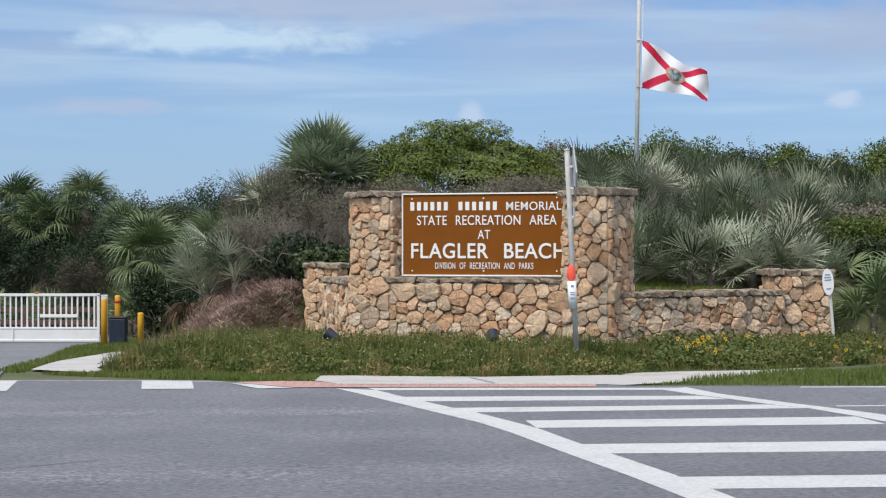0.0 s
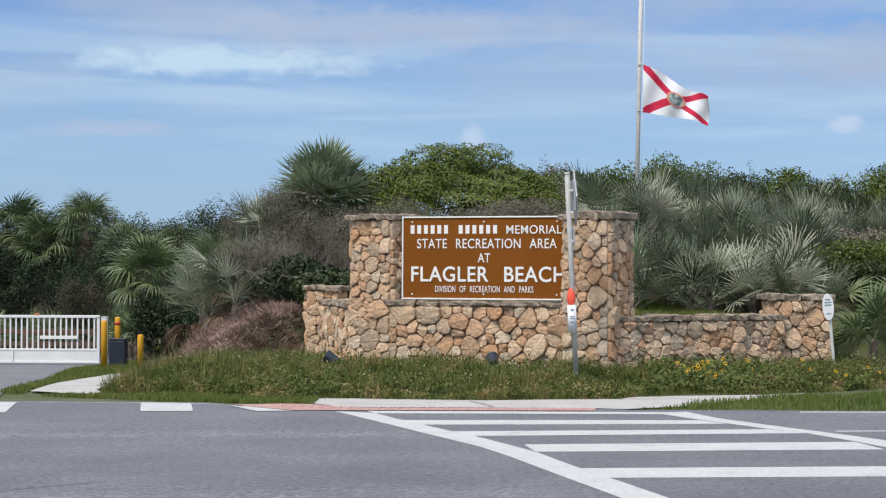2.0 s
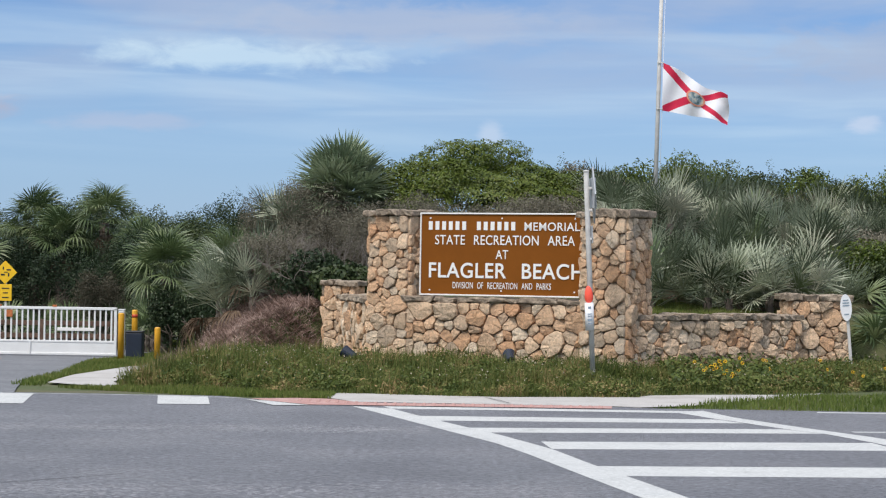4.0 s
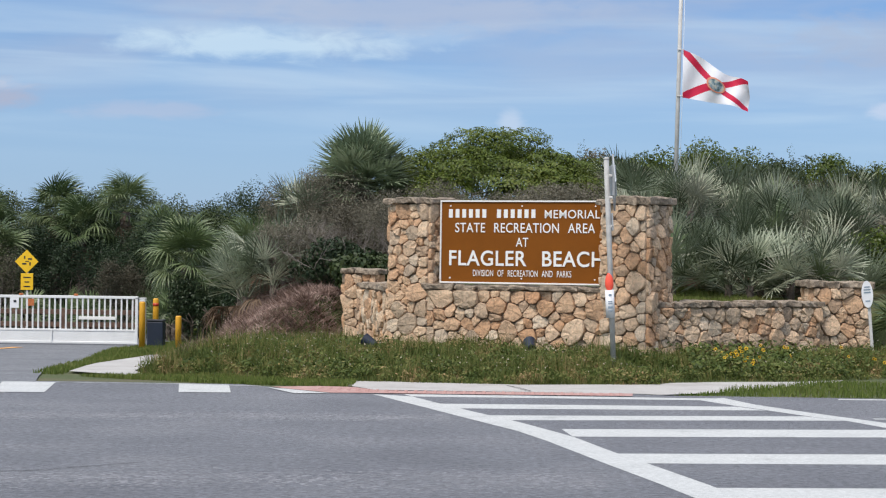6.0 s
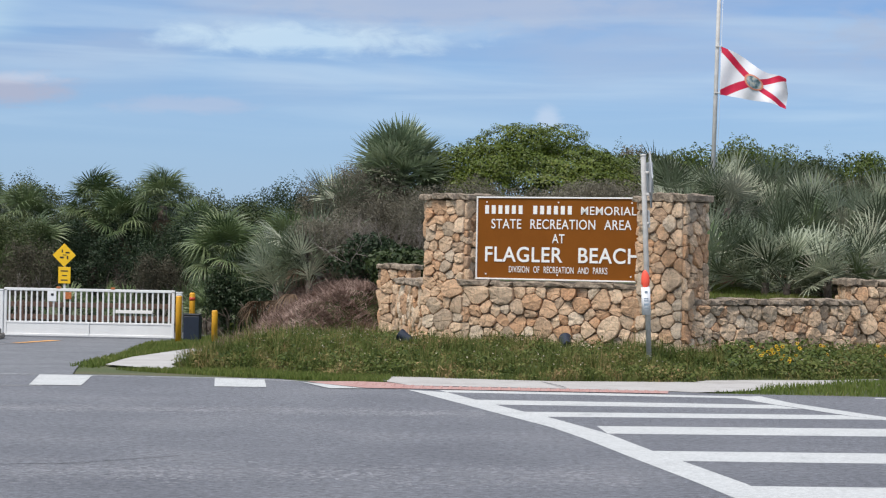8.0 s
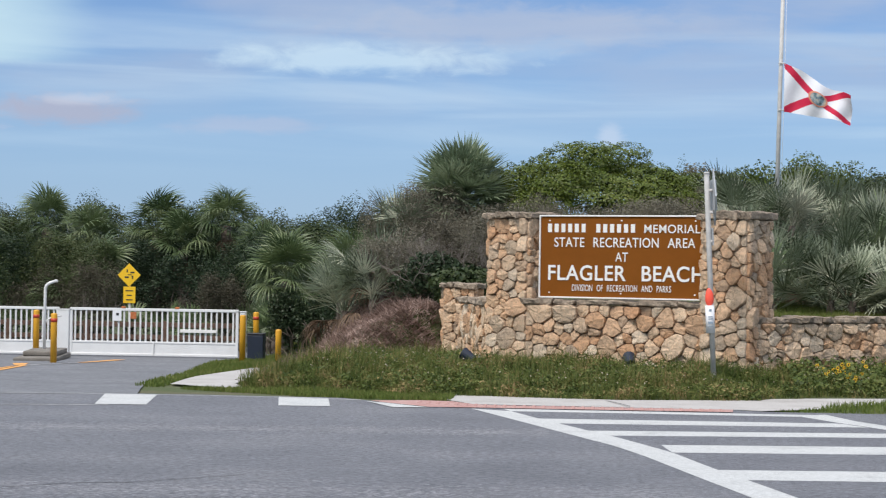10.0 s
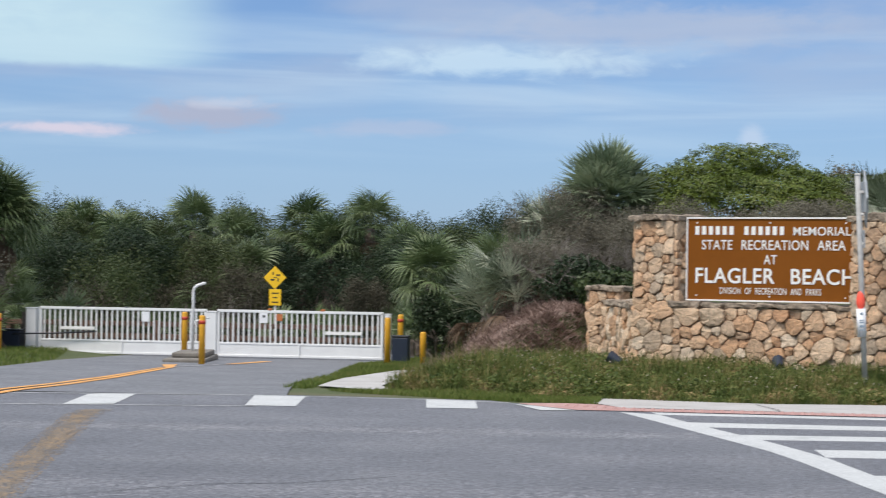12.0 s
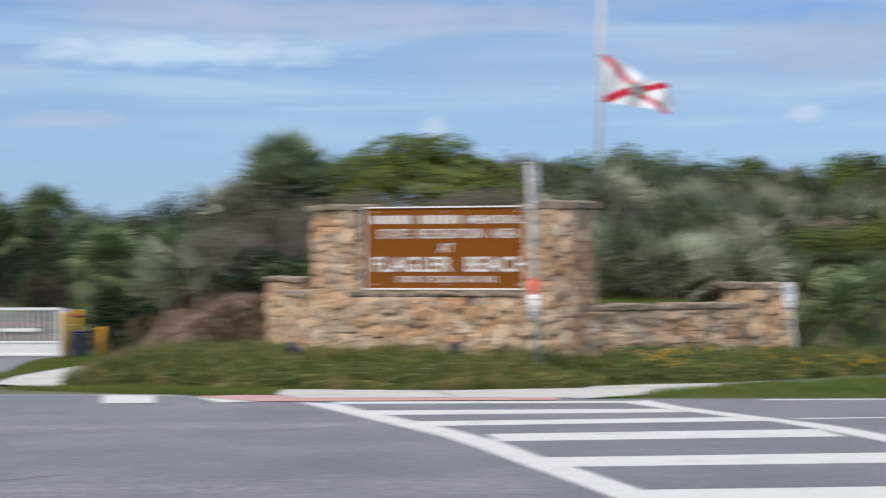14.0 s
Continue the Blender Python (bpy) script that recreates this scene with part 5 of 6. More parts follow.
for row, y in enumerate((30.6, 31.3, 32.1, 32.9, 33.7, 34.5, 35.3, 36.0, 36.7, 37.3)):
    x = 3.0 + 0.3 * (row % 2)
    while x < 10.2:
        px, py = x + rng1.uniform(-0.25, 0.25), y + rng1.uniform(-0.3, 0.3) + 0.12 * max(0, x - 5)
        if not (abs(px - 7.3) < 0.8 and abs(py - 33.4) < 0.9) and py > np.interp(px, WALL_X, WALL_Y) + 0.9 and (px < 6.7 or py > 35.2 or py < 30.9):
            spots.append((px, py))
        x += rng1.uniform(0.5, 0.8)
for i, (x, y) in enumerate(spots):
    palmetto(x, y, 300 + i, rng1.randint(8, 11) if y > 31.8 else 14, rng1.uniform(0.9, 1.2), "silvery green palmetto clump with stiff fan leaves", dead=rng1.choice((1, 1, 2, 3)), height=rng1.uniform(0.02, 0.2) + (0.3 if y > 33.4 else 0.0), low=0.62 if y > 31.8 else 0.05, kinds=SAW + ([SAWG[0]] if i % 3 == 0 else []) + ([PALE] if i % 3 == 1 else []))
for i in range(11):
    x = 2.9 + i * 0.75
    bush("crest_scrub", x + rng1.uniform(-0.2, 0.2), 37.2 + rng1.uniform(-0.3, 0.4), 170 + i, (0.75, 0.6, rng1.uniform(0.95, 1.25)), 8000, 0.034, 0.45, "grey_leaf", "grey-olive twiggy scrub along the dune crest", "shrub", "grey crest scrub", 7, stems=6, bark="twig", deep=0.6, wild=0.9, stray=0.1)
for i, (x, y, h_) in enumerate(((6.2, 38.0, 1.62), (5.2, 38.0, 1.5), (2.05, 38.2, 1.7), (7.9, 38.2, 1.5), (4.4, 38.2, 1.42), (7.0, 38.1, 1.45))):
    bush("sprig_shrub", x, y, 860 + i, (0.3, 0.3, h_), 700, 0.045, 0.35, "mid_leaf", "thin upright shrub with sprigs above the dune crest", "shrub", "upright sprigs", 10, small=(0.2, 0.45), stems=4, bark="twig", deep=0.8, wild=0.9, stray=0.2)
palmetto(-2.75, 37.2, 911, 12, 0.95, "green palmetto beneath the crown of the cabbage palm", height=0.9, kinds=SAWG, dead=4)
palmetto(3.62, 33.4, 901, 13, 0.92, "tall silvery palmetto standing above the pillar", height=0.95, dead=1, kinds=[PALE, SAW[0]])
palmetto(6.75, 30.1, 902, 14, 1.05, "green palmetto with fan leaves beside the end pillar", height=0.3, kinds=SAWG)
palmetto(7.5, 30.6, 903, 12, 1.05, "green palmetto with fan leaves beside the end pillar", height=0.3, kinds=SAWG)
palmetto(4.9, 30.45, 904, 9, 0.78, "pale palmetto with bleached fan leaves behind the low wall", height=0.25, dead=2, kinds=[PALE, SAW[0]])
palmetto(5.6, 30.6, 905, 9, 0.8, "pale palmetto with bleached fan leaves behind the low wall", height=0.3, dead=2, kinds=[PALE, SAW[0]])
# slope beside the entrance
for i, (x, y, n, s, h) in enumerate(((-4.25, 34.6, 15, 1.1, 0.22), (-3.75, 35.4, 15, 1.15, 0.5), (-4.5, 35.9, 13, 1.1, 0.5), (-3.4, 36.4, 12, 1.05, 0.8), (-3.7, 34.2, 12, 1.0, 0.2), (-4.35, 35.3, 11, 0.95, 0.2))):
    palmetto(x, y, 500 + i, n, s, "big silvery palmetto spilling down the bank", height=h, dead=3)
sabal(-6.7, 43.6, 81, 44, 1.0, 1.72, "cabbage palm with drooping fan leaves behind the gate", dead=28, kinds=SABAL + [SAWG[1]], fall=2.05)
sabal(-5.3, 45.0, 82, 28, 1.0, 1.7, "cabbage palm with drooping fan leaves behind the gate", dead=10)
# Added dark bushes that stand in for the deep shade under the palms.
for i, (x, y, s) in enumerate(((-6.3, 42.9, (0.75, 0.5, 1.35)), (-5.4, 42.6, (0.9, 0.6, 1.6)), (-4.7, 43.6, (1.1, 0.9, 2.2)), (-5.9, 46.8, (1.3, 0.9, 2.5)), (-7.7, 48.4, (1.3, 0.9, 2.5)), (-9.4, 49.0, (1.2, 0.9, 2.2)))):
    bush("thicket", x, y, 760 + i, s, 7000, 0.06, 0.55, "oak_leaf", "dark green bush added for the shade under the trees", "shrub", "thickets", 9, z=slope_z(x, y), deep=0.5, wild=0.8)
palmetto(-7.4, 45.5, 512, 11, 1.0, "dark palmetto beneath the cabbage palm", height=0.3, kinds=SAWG, dead=5)

# woods behind the gate
TREES = [(crown_mesh("crown", heap(200 + i, 1.9, 1.7, 3.7, 15, (0.26, 0.46)), 22000, 0.058, 0.6, M[m], 200 + i, deep=0.4, wild=0.6, stray=0.0), limbs_mesh("trunk", 200 + i, 3.0, 1.5, M["bark"], 4, 2, 0.08, 0.5, 6)) for i, m in enumerate(("oak_leaf", "mid_leaf", "oak_leaf", "mid_leaf", "mid_leaf"))]
rng2 = random.Random(9)
WOODS = []
for row, (y, hgt) in enumerate(((51.0, 0.86), (54.0, 1.0), (58.0, 1.1), (63.0, 1.18))):
    x = -30.0 + row
    while x < (-5.5 if row < 1 else -2.0):
        WOODS.append((x + rng2.uniform(-0.6, 0.6), y + rng2.uniform(-1.1, 1.1), hgt * rng2.uniform(0.86, 1.08)))
        x += rng2.uniform(2.0, 2.7)
NAMES = ("dark green coastal oak with a dense rounded crown", "green coastal tree with a loose crown", "dark green coastal oak with a dense rounded crown", "green coastal tree with a loose crown", "green coastal tree with a loose crown")
for x, y, h in WOODS:
    k = rng2.choice((0, 0, 1, 1, 2, 3, 3, 1, 4))
    ob = thing("tree", pose(x, y, float(slope_z(x, y)) - 0.05, 0, 0, rng2.uniform(0, 360)), NAMES[k], "tree", "woods behind the gate")
    w = rng2.uniform(0.85, 1.1)
    for nm, me in (("crown", TREES[k][0]), ("trunk", TREES[k][1])):
        part(nm, me, None, ob, m=Matrix.Diagonal((w, w, h, 1)))
for i, (x, y, t) in enumerate(((-15.1, 53.5, 3.3), (-11.9, 53.4, 3.25), (-9.8, 52.6, 3.35), (-18.6, 54.0, 3.1), (-13.7, 52.8, 2.8), (-10.9, 52.2, 2.7), (-17.0, 52.6, 2.7), (-8.6, 51.6, 2.3), (-12.8, 50.4, 1.9), (-15.8, 50.6, 1.8), (-16.0, 49.4, 1.0), (-19.0, 49.4, 1.1), (-13.4, 49.2, 0.9))):
    sabal(x, y, 600 + i, 24, 1.0, t, "cabbage palm among the trees behind the gate", z=slope_z(x, y), dead=4 if t > 2 else 2, kinds=SABAL if i % 2 else SABAL + CROWN[:1])
for i in range(16):
    x = -20 + i * 1.05 + rng2.uniform(-0.3, 0.3)
    y = 47.5 + rng2.uniform(-0.8, 0.8)
    palmetto(x, y, 650 + i, 8, 1.05, "shaded green palmetto at the foot of the trees", z=slope_z(x, y), kinds=SAWG, height=0.3, dead=1, group="palmettos under the trees")
for i, (x, y, s) in enumerate(((-13.8, 48.6, (1.1, 0.8, 1.9)), (-12.3, 48.2, (1.0, 0.8, 2.1)), (-8.9, 47.6, (0.8, 0.7, 1.8)), (-16.4, 48.0, (0.9, 0.7, 1.6)))):
    bush("scrub", x, y, 820 + i, s, 9000, 0.045, 0.5, "dusk_leaf", "brownish twiggy scrub at the edge of the woods", "shrub", "scrub before the woods", 9, z=slope_z(x, y), stems=7, bark="twig", deep=0.7, wild=0.9, stray=0.12)
# palms at the far side of the entrance
sabal(-17.1, 40.5, 701, 56, 1.15, 3.6, "tall cabbage palm beside the entrance", dead=18)
sabal(-16.3, 41.6, 702, 60, 1.15, 2.7, "cabbage palm with a full green crown beside the entrance", dead=18)
sabal(-17.2, 42.5, 703, 30, 1.0, 2.6, "cabbage palm with a full green crown beside the entrance", dead=9)
for i, (x, y, s) in enumerate(((-16.25, 40.5, (0.85, 0.6, 2.1)), (-17.2, 39.9, (0.9, 0.6, 2.3)), (-15.4, 46.5, (1.3, 1.0, 2.4)))):
    bush("scrub", x, y, 710 + i, s, 5500, 0.06, 0.55, ("grey_leaf", "oak_leaf", "mid_leaf")[i], "grey-green scrub round the palms", "shrub", "", 9, deep=0.55, wild=0.8)
for i, (x, y, n, s, h) in enumerate(((-15.75, 39.3, 12, 1.0, 0.45), (-16.3, 38.6, 13, 1.1, 0.6), (-16.4, 40.0, 12, 1.1, 0.8), (-16.9, 39.4, 12, 1.1, 0.9), (-15.9, 37.6, 9, 0.75, 0.15), (-16.8, 37.6, 12, 1.05, 0.4), (-15.9, 42.2, 10, 1.05, 0.7), (-15.2, 43.0, 10, 1.0, 0.5), (-15.45, 38.4, 9, 0.7, 0.2))):
    palmetto(x, y, 720 + i, n, s, "green palmetto with arching fan leaves beside the entrance", height=h, kinds=SAWG, dead=2, group="palmettos beside the entrance")


# ---- grass and weeds ----
def blades(name, xs, ys, heights, width, mat, seed, label, category="grass", lean=0.45, lift=0.0, zf=ground_z, stand=1.0):
    """Grass: one bent, tapering blade at each place."""
    rng = np.random.default_rng(seed)
    n = len(xs)
    z = zf(xs, ys) + lift
    a = rng.uniform(0, 2 * math.pi, n)
    b = rng.uniform(0, 2 * math.pi, n)
    tilt = np.abs(rng.normal(0, lean, n)) if stand > 0.5 else np.clip(rng.normal(1.25, 0.3, n), 0.2, 1.9)
    base = np.stack([xs, ys, z - 0.01], 1)
    tipd = np.stack([np.cos(a) * np.sin(tilt), np.sin(a) * np.sin(tilt), np.cos(tilt)], 1)
    s = np.stack([np.cos(b), np.sin(b), np.zeros(n)], 1) * (width * rng.uniform(0.6, 1.4, n))[:, None]
    h = (heights * rng.uniform(0.6, 1.25, n))[:, None]
    mid = base + np.array([0, 0, 1.0 * stand]) * h * 0.3 + tipd * h * 0.3
    tip = base + np.array([0, 0, 0.3 * stand]) * h + tipd * h * 0.75
    V = np.stack([base - s * 0.5, base + s * 0.5, mid + s * 0.4, mid - s * 0.4, tip], 1).reshape(-1, 3)
    k = np.arange(n) * 5
    Q = np.stack([k, k + 1, k + 2, k + 3], 1)
    T = np.stack([k + 3, k + 2, k + 4], 1)
    ob = new(name, fast_mesh(name, V, Q, mat, T))
    return tagged(ob, label, category, kind="stuff")


def scatter(n, x0, x1, y0, y1, ok, seed):
    rng = np.random.default_rng(seed)
    xs, ys = rng.uniform(x0, x1, n), rng.uniform(y0, y1, n)
    keep = ok(xs, ys)
    return xs[keep], ys[keep]


def patchy(x, y, s):
    return 0.5 + 0.5 * wob(x + 3, y * 1.3, s)


WX, WY = (-5.0, -4.3, -2.04, -0.99, 0.55, 2.35, 2.62, 4.37, 9.5), (26.6, 25.8, 25.05, 24.95, 24.84, 25.3, 25.8, 26.4, 29.4)
BX, BY = (-5.0, -3.8, -2.4, -1.5, 2.2, 5.6, 9.5), (29.2, 30.4, 31.2, 28.9, 27.6, 29.5, 30.4)


def in_weeds(x, y):
    edge = np.interp(x, WX, WY) + 0.10 * wob(x, y, 3.1)
    left = -4.66 + 0.2 * wob(x * 0, y, 1.4) + 0.05 * (y - 26)
    return (y > edge) & (y < np.interp(x, BX, BY)) & (x > left)


xs, ys = scatter(130000, -5.2, 9.4, 24.8, 31.6, in_weeds, 1)
h = 0.07 + 0.26 * patchy(xs, ys, 2.3) * patchy(xs, ys, 0.9) + 0.15 * patchy(xs, ys, 5.0) ** 2
h = h * (1 + 0.4 * smooth01(-xs, 1.5, 3.5))
fade = smooth01(ys - np.interp(xs, WX, WY), 0, 0.35)
blades("weeds", xs, ys, h * (0.4 + 0.6 * fade) * (1 - 0.45 * smooth01(ys - np.interp(xs, BX, BY), -0.5, 0.0)), 0.010, M["weed"], 2, "rank green roadside weeds before the stone wall", "weeds", 0.95)
xs, ys = scatter(60000, -5.0, 9.4, 24.8, 30.5, in_weeds, 3)
rngw = np.random.default_rng(4)
P = np.stack([xs, ys, ground_z(xs, ys) + (0.05 + 0.20 * patchy(xs, ys, 2.3) * (0.4 + 0.6 * patchy(xs, ys, 0.9))) * rngw.uniform(0.3, 1.15, len(xs))], 1)
V, Q = leaf_quads(P, unit(rngw.normal(size=P.shape) * 0.6 + np.array([0, -0.3, 0.9])), 0.045, 0.45, rngw)
tagged(new("weed_leaves", fast_mesh("weed_leaves", V, Q, M["weed"])), "small leaves of the roadside weeds", "weeds", kind="stuff")
xs, ys = scatter(7000, -4.9, 2.0, 25.6, 30.0, in_weeds, 47)
blades("tall_weeds", xs, ys, 0.16 + 0.17 * patchy(xs, ys, 1.9), 0.007, M["weed"], 48, "thin dry stalks rising out of the weeds", "weeds", 0.4)
# leafy clumps and seed heads standing out of the weeds
rngc = np.random.default_rng(44)
cx, cy = scatter(760, -4.7, 9.0, 25.2, 29.6, in_weeds, 45)
P = []
for x, y in zip(cx, cy):
    n = int(rngc.uniform(25, 75))
    r = rngc.uniform(0.07, 0.25)
    d = unit(rngc.normal(size=(n, 3)))
    d[:, 2] = np.abs(d[:, 2])
    P.append(np.array([x, y, float(ground_z(x, y)) + 0.02]) + d * np.array([r, r, r * 1.25]) * rngc.uniform(0.5, 1.0, (n, 1)))
P = np.concatenate(P)
V, Q = leaf_quads(P, unit(rngc.normal(size=P.shape) * 0.7 + np.array([0, -0.3, 0.8])), 0.05, 0.55, rngc)
tagged(new("weed_clumps", fast_mesh("weed_clumps", V, Q, M["broadleaf"])), "leafy green clumps standing out of the weeds", "weeds", kind="stuff")
sx_, sy_ = scatter(1500, -4.9, 9.0, 25.2, 29.6, in_weeds, 46)
keep = rngc.random(len(sx_)) < 0.25 + 0.75 * (patchy(sx_, sy_, 1.1) > 0.55)
sx_, sy_ = sx_[keep], sy_[keep]
P = np.stack([sx_, sy_, ground_z(sx_, sy_) + rngc.uniform(0.12, 0.30, len(sx_))], 1)
V, Q = leaf_quads(P, unit(rngc.normal(size=P.shape) + np.array([0, -0.6, 0.3])), 0.026, 0.7, rngc)
tagged(new("seed_heads", fast_mesh("seed_heads", V, Q, M["seed_head"])), "pale dry seed heads among the weeds", "weeds", kind="stuff")
# mown turf beside the roads
xs, ys = scatter(52000, -6.6, 0.0, 24.1, 27.4, lambda x, y: (y < np.interp(x, WX, WY) + 0.1) & (y > np.interp(x, (-6.6, -6.1, -5.3, -4.2, -3.6, -2.86, -1.9, -1.3), (27.6, 27.0, 25.95, 25.0, 24.5, 24.3, 24.1, 24.1))) & ~((x > -1.6) & (y > 24.0)) & ~((x < -4.4) & (x > -5.8) & (y > 26.2)), 5)
blades("turf", xs, ys, np.full(len(xs), 0.06), 0.010, M["grass"], 6, "short mown green turf beside the highway", "grass", 0.5)
xs, ys = scatter(42000, -8.2, -4.9, 26.6, 46, lambda x, y: (x > np.interp(y, (27, 29.4, 31.5, 35, 38.2, 42, 46), (-6.2, -6.42, -6.5, -6.95, -7.3, -7.0, -7.1)) - 0.05) & ((x < np.interp(y, (27, 29, 30.3, 34.8, 35.2), (-5.85, -6.02, -6.1, -5.98, -5.6))) | (y > 35.2)), 7)
blades("turf", xs, ys, np.full(len(xs), 0.07), 0.013, M["grass"], 8, "short mown green turf between path and entrance road", "grass", 0.5, zf=lambda x, y: -0.0185 * np.maximum(0, y - 24))
xs, ys = scatter(30000, 2.3, 12, 23.25, 29, lambda x, y: (y > 23.3) & (y < np.interp(x, (2.3, 2.9, 3.3, 4.7, 9, 12), (23.3, 23.85, 24.5, 26.1, 28.3, 29.5))), 9)
blades("turf", xs, ys, 0.035 + 0.07 * patchy(xs, ys, 1.7), 0.012, M["grass"], 10, "uncut green grass strip along the highway", "grass", 0.5)
xs, ys = scatter(34000, -20, -11.8, 25.5, 41, lambda x, y: x < np.interp(y, (25.5, 28, 31.6, 36.8, 41), (-11.9, -12.25, -12.65, -13.2, -14.4)), 11)
blades("turf", xs, ys, np.full(len(xs), 0.08), 0.016, M["grass"], 12, "short green turf on the far side of the entrance road", "grass", 0.5)
xs, ys = scatter(16000, 2.4, 5.4, 28.0, 31.4, lambda x, y: y > np.interp(x, WALL_X, WALL_Y) + 0.25, 13)
blades("turf", xs, ys, np.full(len(xs), 0.10), 0.012, M["grass"], 14, "green grass behind the low wing wall", "grass", 0.5)
xs, ys = scatter(9000, -9.5, -5.5, 52, 58, lambda x, y: x > -15, 15)
blades("turf", xs, ys, np.full(len(xs), 0.10), 0.03, M["grass"], 16, "green grass in the clearing behind the gate", "grass", 0.5, zf=lambda x, y: -0.0185 * np.maximum(0, y - 24))
# dry bank
xs, ys = scatter(110000, -5.9, -1.6, 28.2, 37.5, lambda x, y: (y > np.interp(x, (-5, -3.8, -2.8, -1.8), (29.2, 30.2, 30.8, 31.1)) + 0.25 * wob(x, y, 2.0)) & (x > -4.75 - 0.85 * smooth01(y, 31, 36) + 0.2 * wob(x, y, 1.5)), 17)
blades("dry_grass", xs, ys, 0.08 + 0.34 * patchy(xs, ys, 3.9) * patchy(xs, ys, 1.6), 0.018, M["straw"], 18, "brown matted dead grass on the bank", "grass", 0.9, 0.03, stand=0.15)

# beach sunflowers
sf = thing("beach_sunflower", pose(3.9, 27.0, 0), "low leafy beach sunflower patch with yellow blooms", "flower")
rngf = np.random.default_rng(21)
fx, fy = rngf.uniform(2.9, 7.4, 9000), rngf.uniform(26.1, 28.4, 9000)
keep = (fy > np.interp(fx, WX, WY) + 0.25) & (fy < np.interp(fx, BX, BY) - 0.2) & (rngf.random(9000) < 0.25 + 0.5 * (fx < 4.6))
fx, fy = fx[keep], fy[keep]
P = np.stack([fx - 3.9, fy - 27.0, ground_z(fx, fy) + rngf.uniform(0.02, 0.30, len(fx)) * (0.6 + 0.4 * patchy(fx, fy, 4.0))], 1)
V, Q = leaf_quads(P, unit(rngf.normal(size=P.shape) * 0.5 + np.array([0, -0.4, 0.9])), 0.06, 0.7, rngf)
part("foliage", fast_mesh("foliage", V, Q, M["broadleaf"]), None, sf)["kind"] = "stuff"
pv, pf = [], []
for i in range(10):
    a = 2 * math.pi * i / 10
    k = len(pv)
    for r, o, z in ((0.007, 0, 0), (0.019, 0.22, 0.005), (0.031, 0, 0.002), (0.019, -0.22, 0.005)):
        pv.append((r * math.cos(a + o), r * math.sin(a + o), z))
    pf.append((k, k + 1, k + 2, k + 3))
petals = mesh_of("petals", pv, pf, M["petal"])
eye_bm = rod(0.011, 0.008, sides=10, bevel=0.003)
eye_me = bpy.data.meshes.new("eye")
eye_bm.to_mesh(eye_me)
eye_bm.free()
eye_me.materials.append(M["flower_eye"])
for i in range(38):
    if i < 18:
        x, y = rngf.normal(3.62, 0.22), rngf.uniform(26.5, 27.3)
    else:
        x, y = rngf.uniform(4.0, 7.2), rngf.uniform(27.0, 27.9)
    m = Matrix.Translation((x - 3.9, y - 27.0, float(ground_z(x, y)) + rngf.uniform(0.2, 0.31))) @ Euler((radians(70 + rngf.normal() * 14), 0, rngf.normal() * 0.5)).to_matrix().to_4x4() @ Matrix.Scale(rngf.uniform(0.8, 1.2), 4)
    bloom = part("bloom", petals, None, sf, "yellow daisy-like bloom", m)
    part("centre", eye_me, None, bloom)


# ---- stones of the walls and pillars ----
def clip(poly, nx_, ny_, c):
    """The part of a polygon where nx*x + ny*y <= c."""
    out = []
    for (x0, y0), (x1, y1) in zip(poly, poly[1:] + poly[:1]):
        d0, d1 = nx_ * x0 + ny_ * y0 - c, nx_ * x1 + ny_ * y1 - c
        if d0 <= 0:
            out.append((x0, y0))
        if (d0 < 0) != (d1 < 0):
            t = d0 / (d0 - d1)
            out.append((x0 + t * (x1 - x0), y0 + t * (y1 - y0)))
    return out


def rubble(w, h, size, rng):
    """Irregular stone outlines that fill a w x h face."""
    seeds = []
    target = int(w * h / (size * size * 0.80))
    for n_try in range(target * 30):
        p = (rng.uniform(0.02, w - 0.02), rng.uniform(0.02, h - 0.02))
        need = size * rng.choice((1.8, 1.4, 1.2, 1.05) if n_try < target else (1.15, 0.95, 0.8) if n_try < target * 4 else (0.75, 0.6, 0.48))
        if all(math.hypot((p[0] - q[0]) * 0.92, p[1] - q[1]) > (need + q[2]) * 0.5 for q in seeds):
            seeds.append((p[0], p[1], need))
    cells = []
    for i, (x, y, r) in enumerate(seeds):
        poly = [(0, 0), (w, 0), (w, h), (0, h)]
        for j, (a, b, q) in enumerate(seeds):
            if i == j or math.hypot(a - x, b - y) > size * 4:
                continue
            nx_, ny_ = a - x, b - y
            ln = math.hypot(nx_, ny_)
            nx_, ny_ = nx_ / ln, ny_ / ln
            share = 0.5 + 0.3 * (r - q) / (r + q)
            poly = clip(poly, nx_, ny_, nx_ * x + ny_ * y + ln * share)
            if len(poly) < 3:
                break
        if len(poly) >= 3:
            cells.append(poly)
    return cells


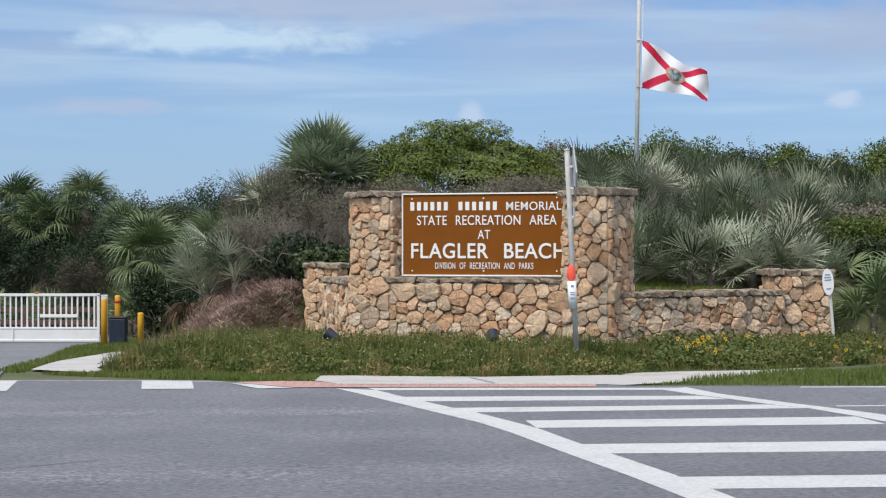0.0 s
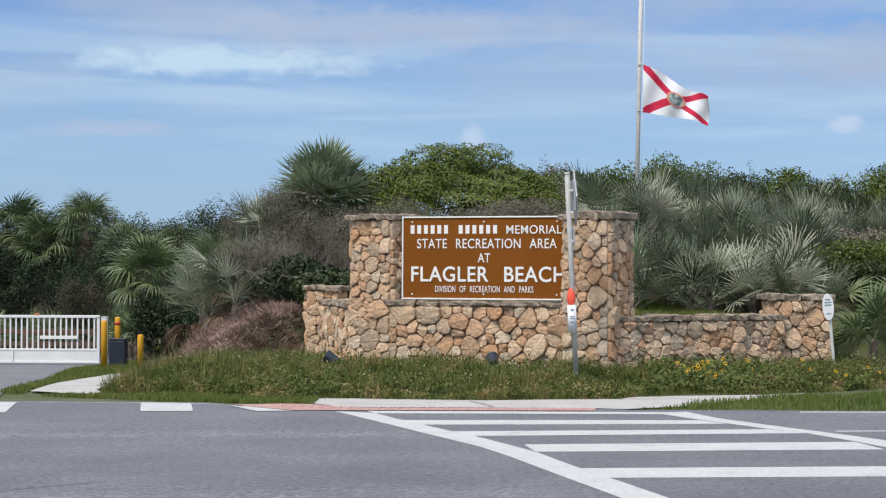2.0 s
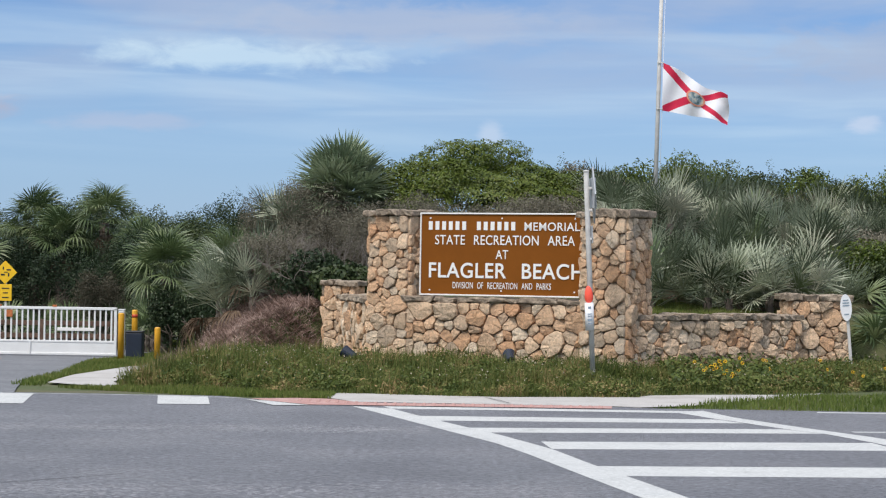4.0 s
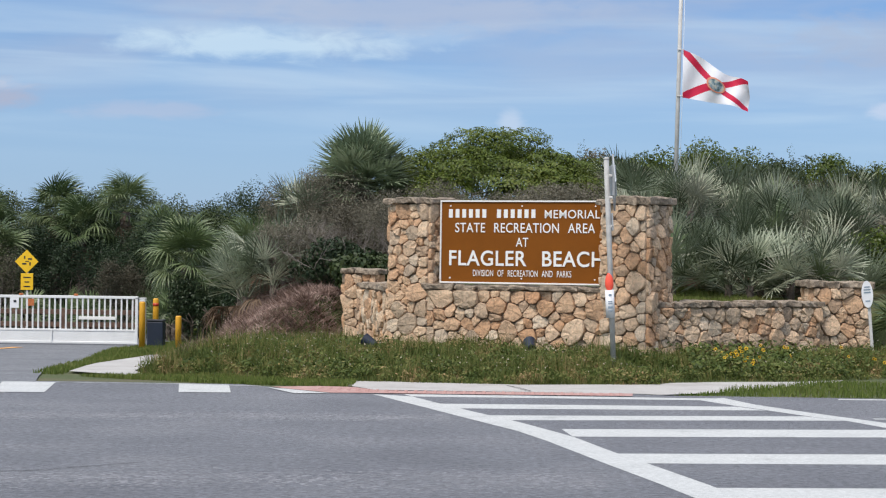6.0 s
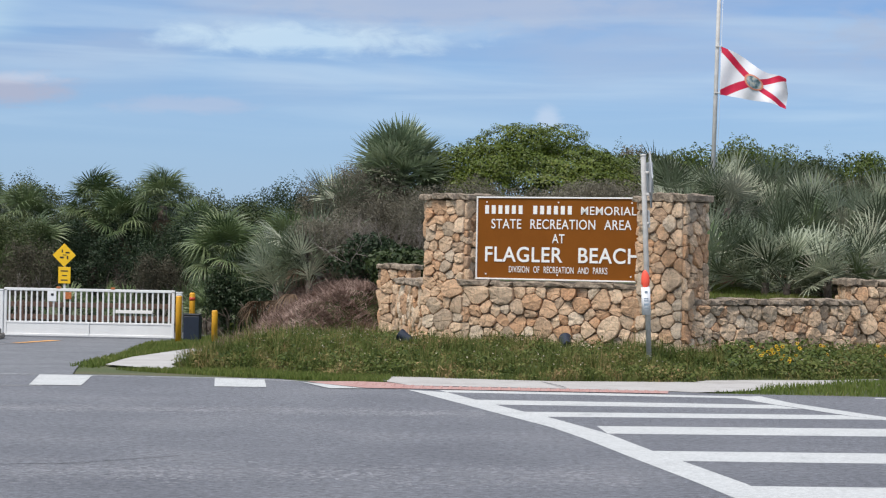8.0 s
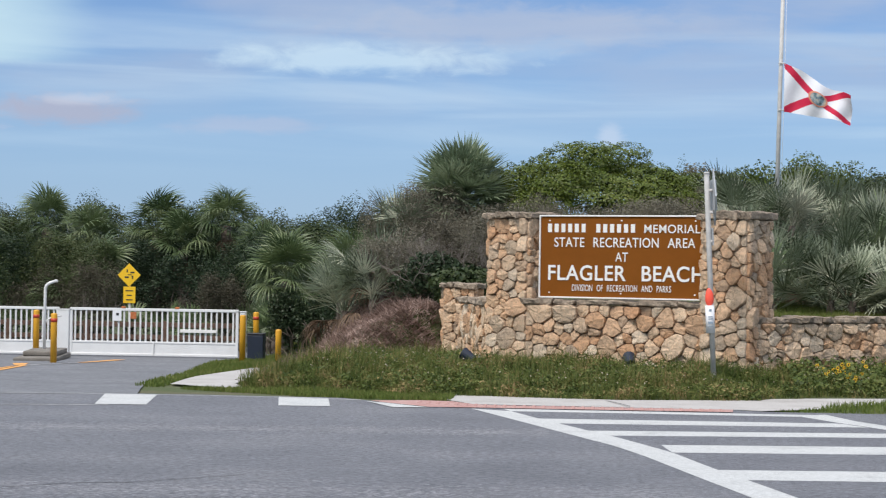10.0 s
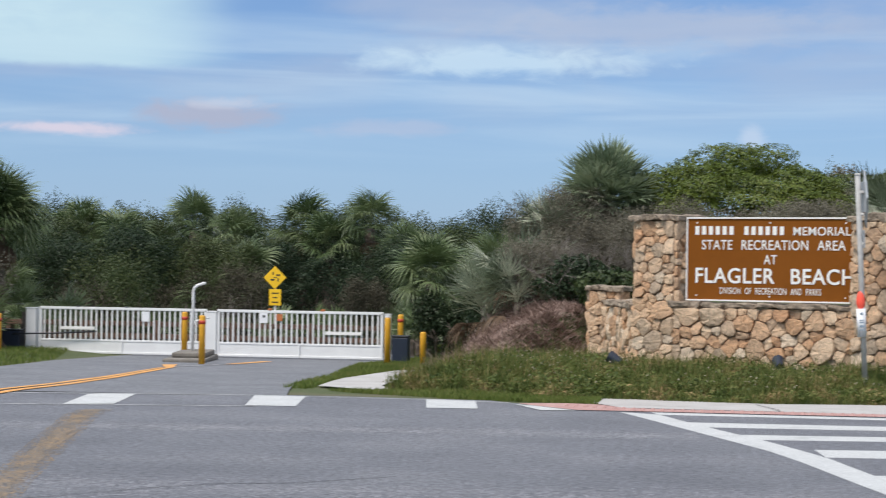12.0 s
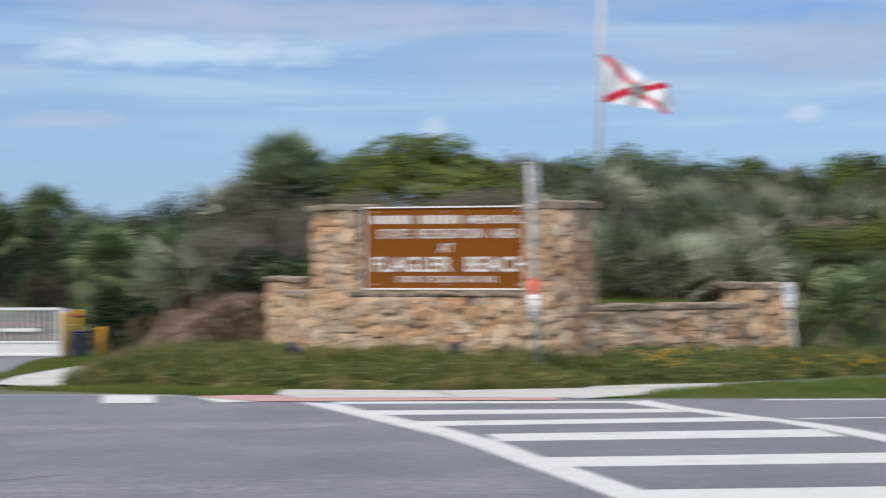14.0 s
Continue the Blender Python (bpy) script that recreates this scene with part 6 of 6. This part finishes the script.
def stone_mesh(poly, rng, gap=0.0045):
    """A rounded stone over the outline, in the plane's own x, z with y out of the wall negative."""
    cx, cy = sum(p[0] for p in poly) / len(poly), sum(p[1] for p in poly) / len(poly)
    for _ in range(1):
        cut = []
        for (x0, y0), (x1, y1) in zip(poly, poly[1:] + poly[:1]):
            a_, b_ = rng.uniform(0.74, 0.88), rng.uniform(0.12, 0.26)
            cut += [(x0 * a_ + x1 * (1 - a_), y0 * a_ + y1 * (1 - a_)), ((x0 + x1) / 2 + rng.uniform(-0.006, 0.006), (y0 + y1) / 2 + rng.uniform(-0.006, 0.006)), (x0 * b_ + x1 * (1 - b_), y0 * b_ + y1 * (1 - b_))]
        poly = cut
    reach = sum(math.hypot(x - cx, y - cy) for x, y in poly) / len(poly)
    if reach < 0.022:
        return None, None
    shrink = max(0.5, 1 - gap / reach)
    out = min(0.06, 0.022 + reach * 0.2) * rng.uniform(0.5, 1.5)
    tx, tz = rng.uniform(-0.2, 0.2), rng.uniform(-0.2, 0.2)
    verts, faces = [], []
    n = len(poly)
    for f, d in ((1.0, 0.02), (0.99, -out * 0.55), (0.93, -out * 0.9), (0.66, -out)):
        for i, (x, y) in enumerate(poly):
            u, v = (x - cx) * shrink * f, (y - cy) * shrink * f
            jit = noise.noise(Vector((x * 14, y * 14, d * 40))) * 0.02 if f < 1 else 0.0
            verts.append((u + jit * 0.5, (d + jit + (u * tx + v * tz)) if d < 0 else d, v + jit * 0.4))
    for k in range(3):
        for i in range(n):
            j = (i + 1) % n
            faces.append((k * n + i, k * n + j, (k + 1) * n + j, (k + 1) * n + i))
    verts.append((0, -out * 1.02, 0))
    for i in range(n):
        faces.append((3 * n + i, 3 * n + (i + 1) % n, 4 * n))
    return mesh_of("stone", verts, faces, M["stone"]), (cx, cy)


rng_s = random.Random(31)
for owner, sx, sy, h, batter, sides, size in stones_todo:
    for side in sides:
        w, dist, turn = {"f": (sx, sy / 2, 0), "b": (sx, sy / 2, math.pi), "r": (sy, sx / 2, math.pi / 2), "l": (sy, sx / 2, -math.pi / 2)}[side]
        base = Matrix.Rotation(turn, 4, "Z")
        # face frame: x along the wall, y into it, z up; the battered face leans back
        for poly in rubble(w, h + 0.12, size, rng_s):
            me, mid_p = stone_mesh(poly, rng_s)
            if me is None:
                continue
            u, v = mid_p[0] - w / 2, mid_p[1] - 0.12
            f = 1 + batter * (1 - v / h)
            m = base @ Matrix.Translation((u * f, -dist * f, v)) @ Matrix.Rotation(-math.atan(batter * dist / h), 4, "X") @ Matrix.Diagonal((f, 1, 1, 1))
            part("stone", me, None, owner, m=m)
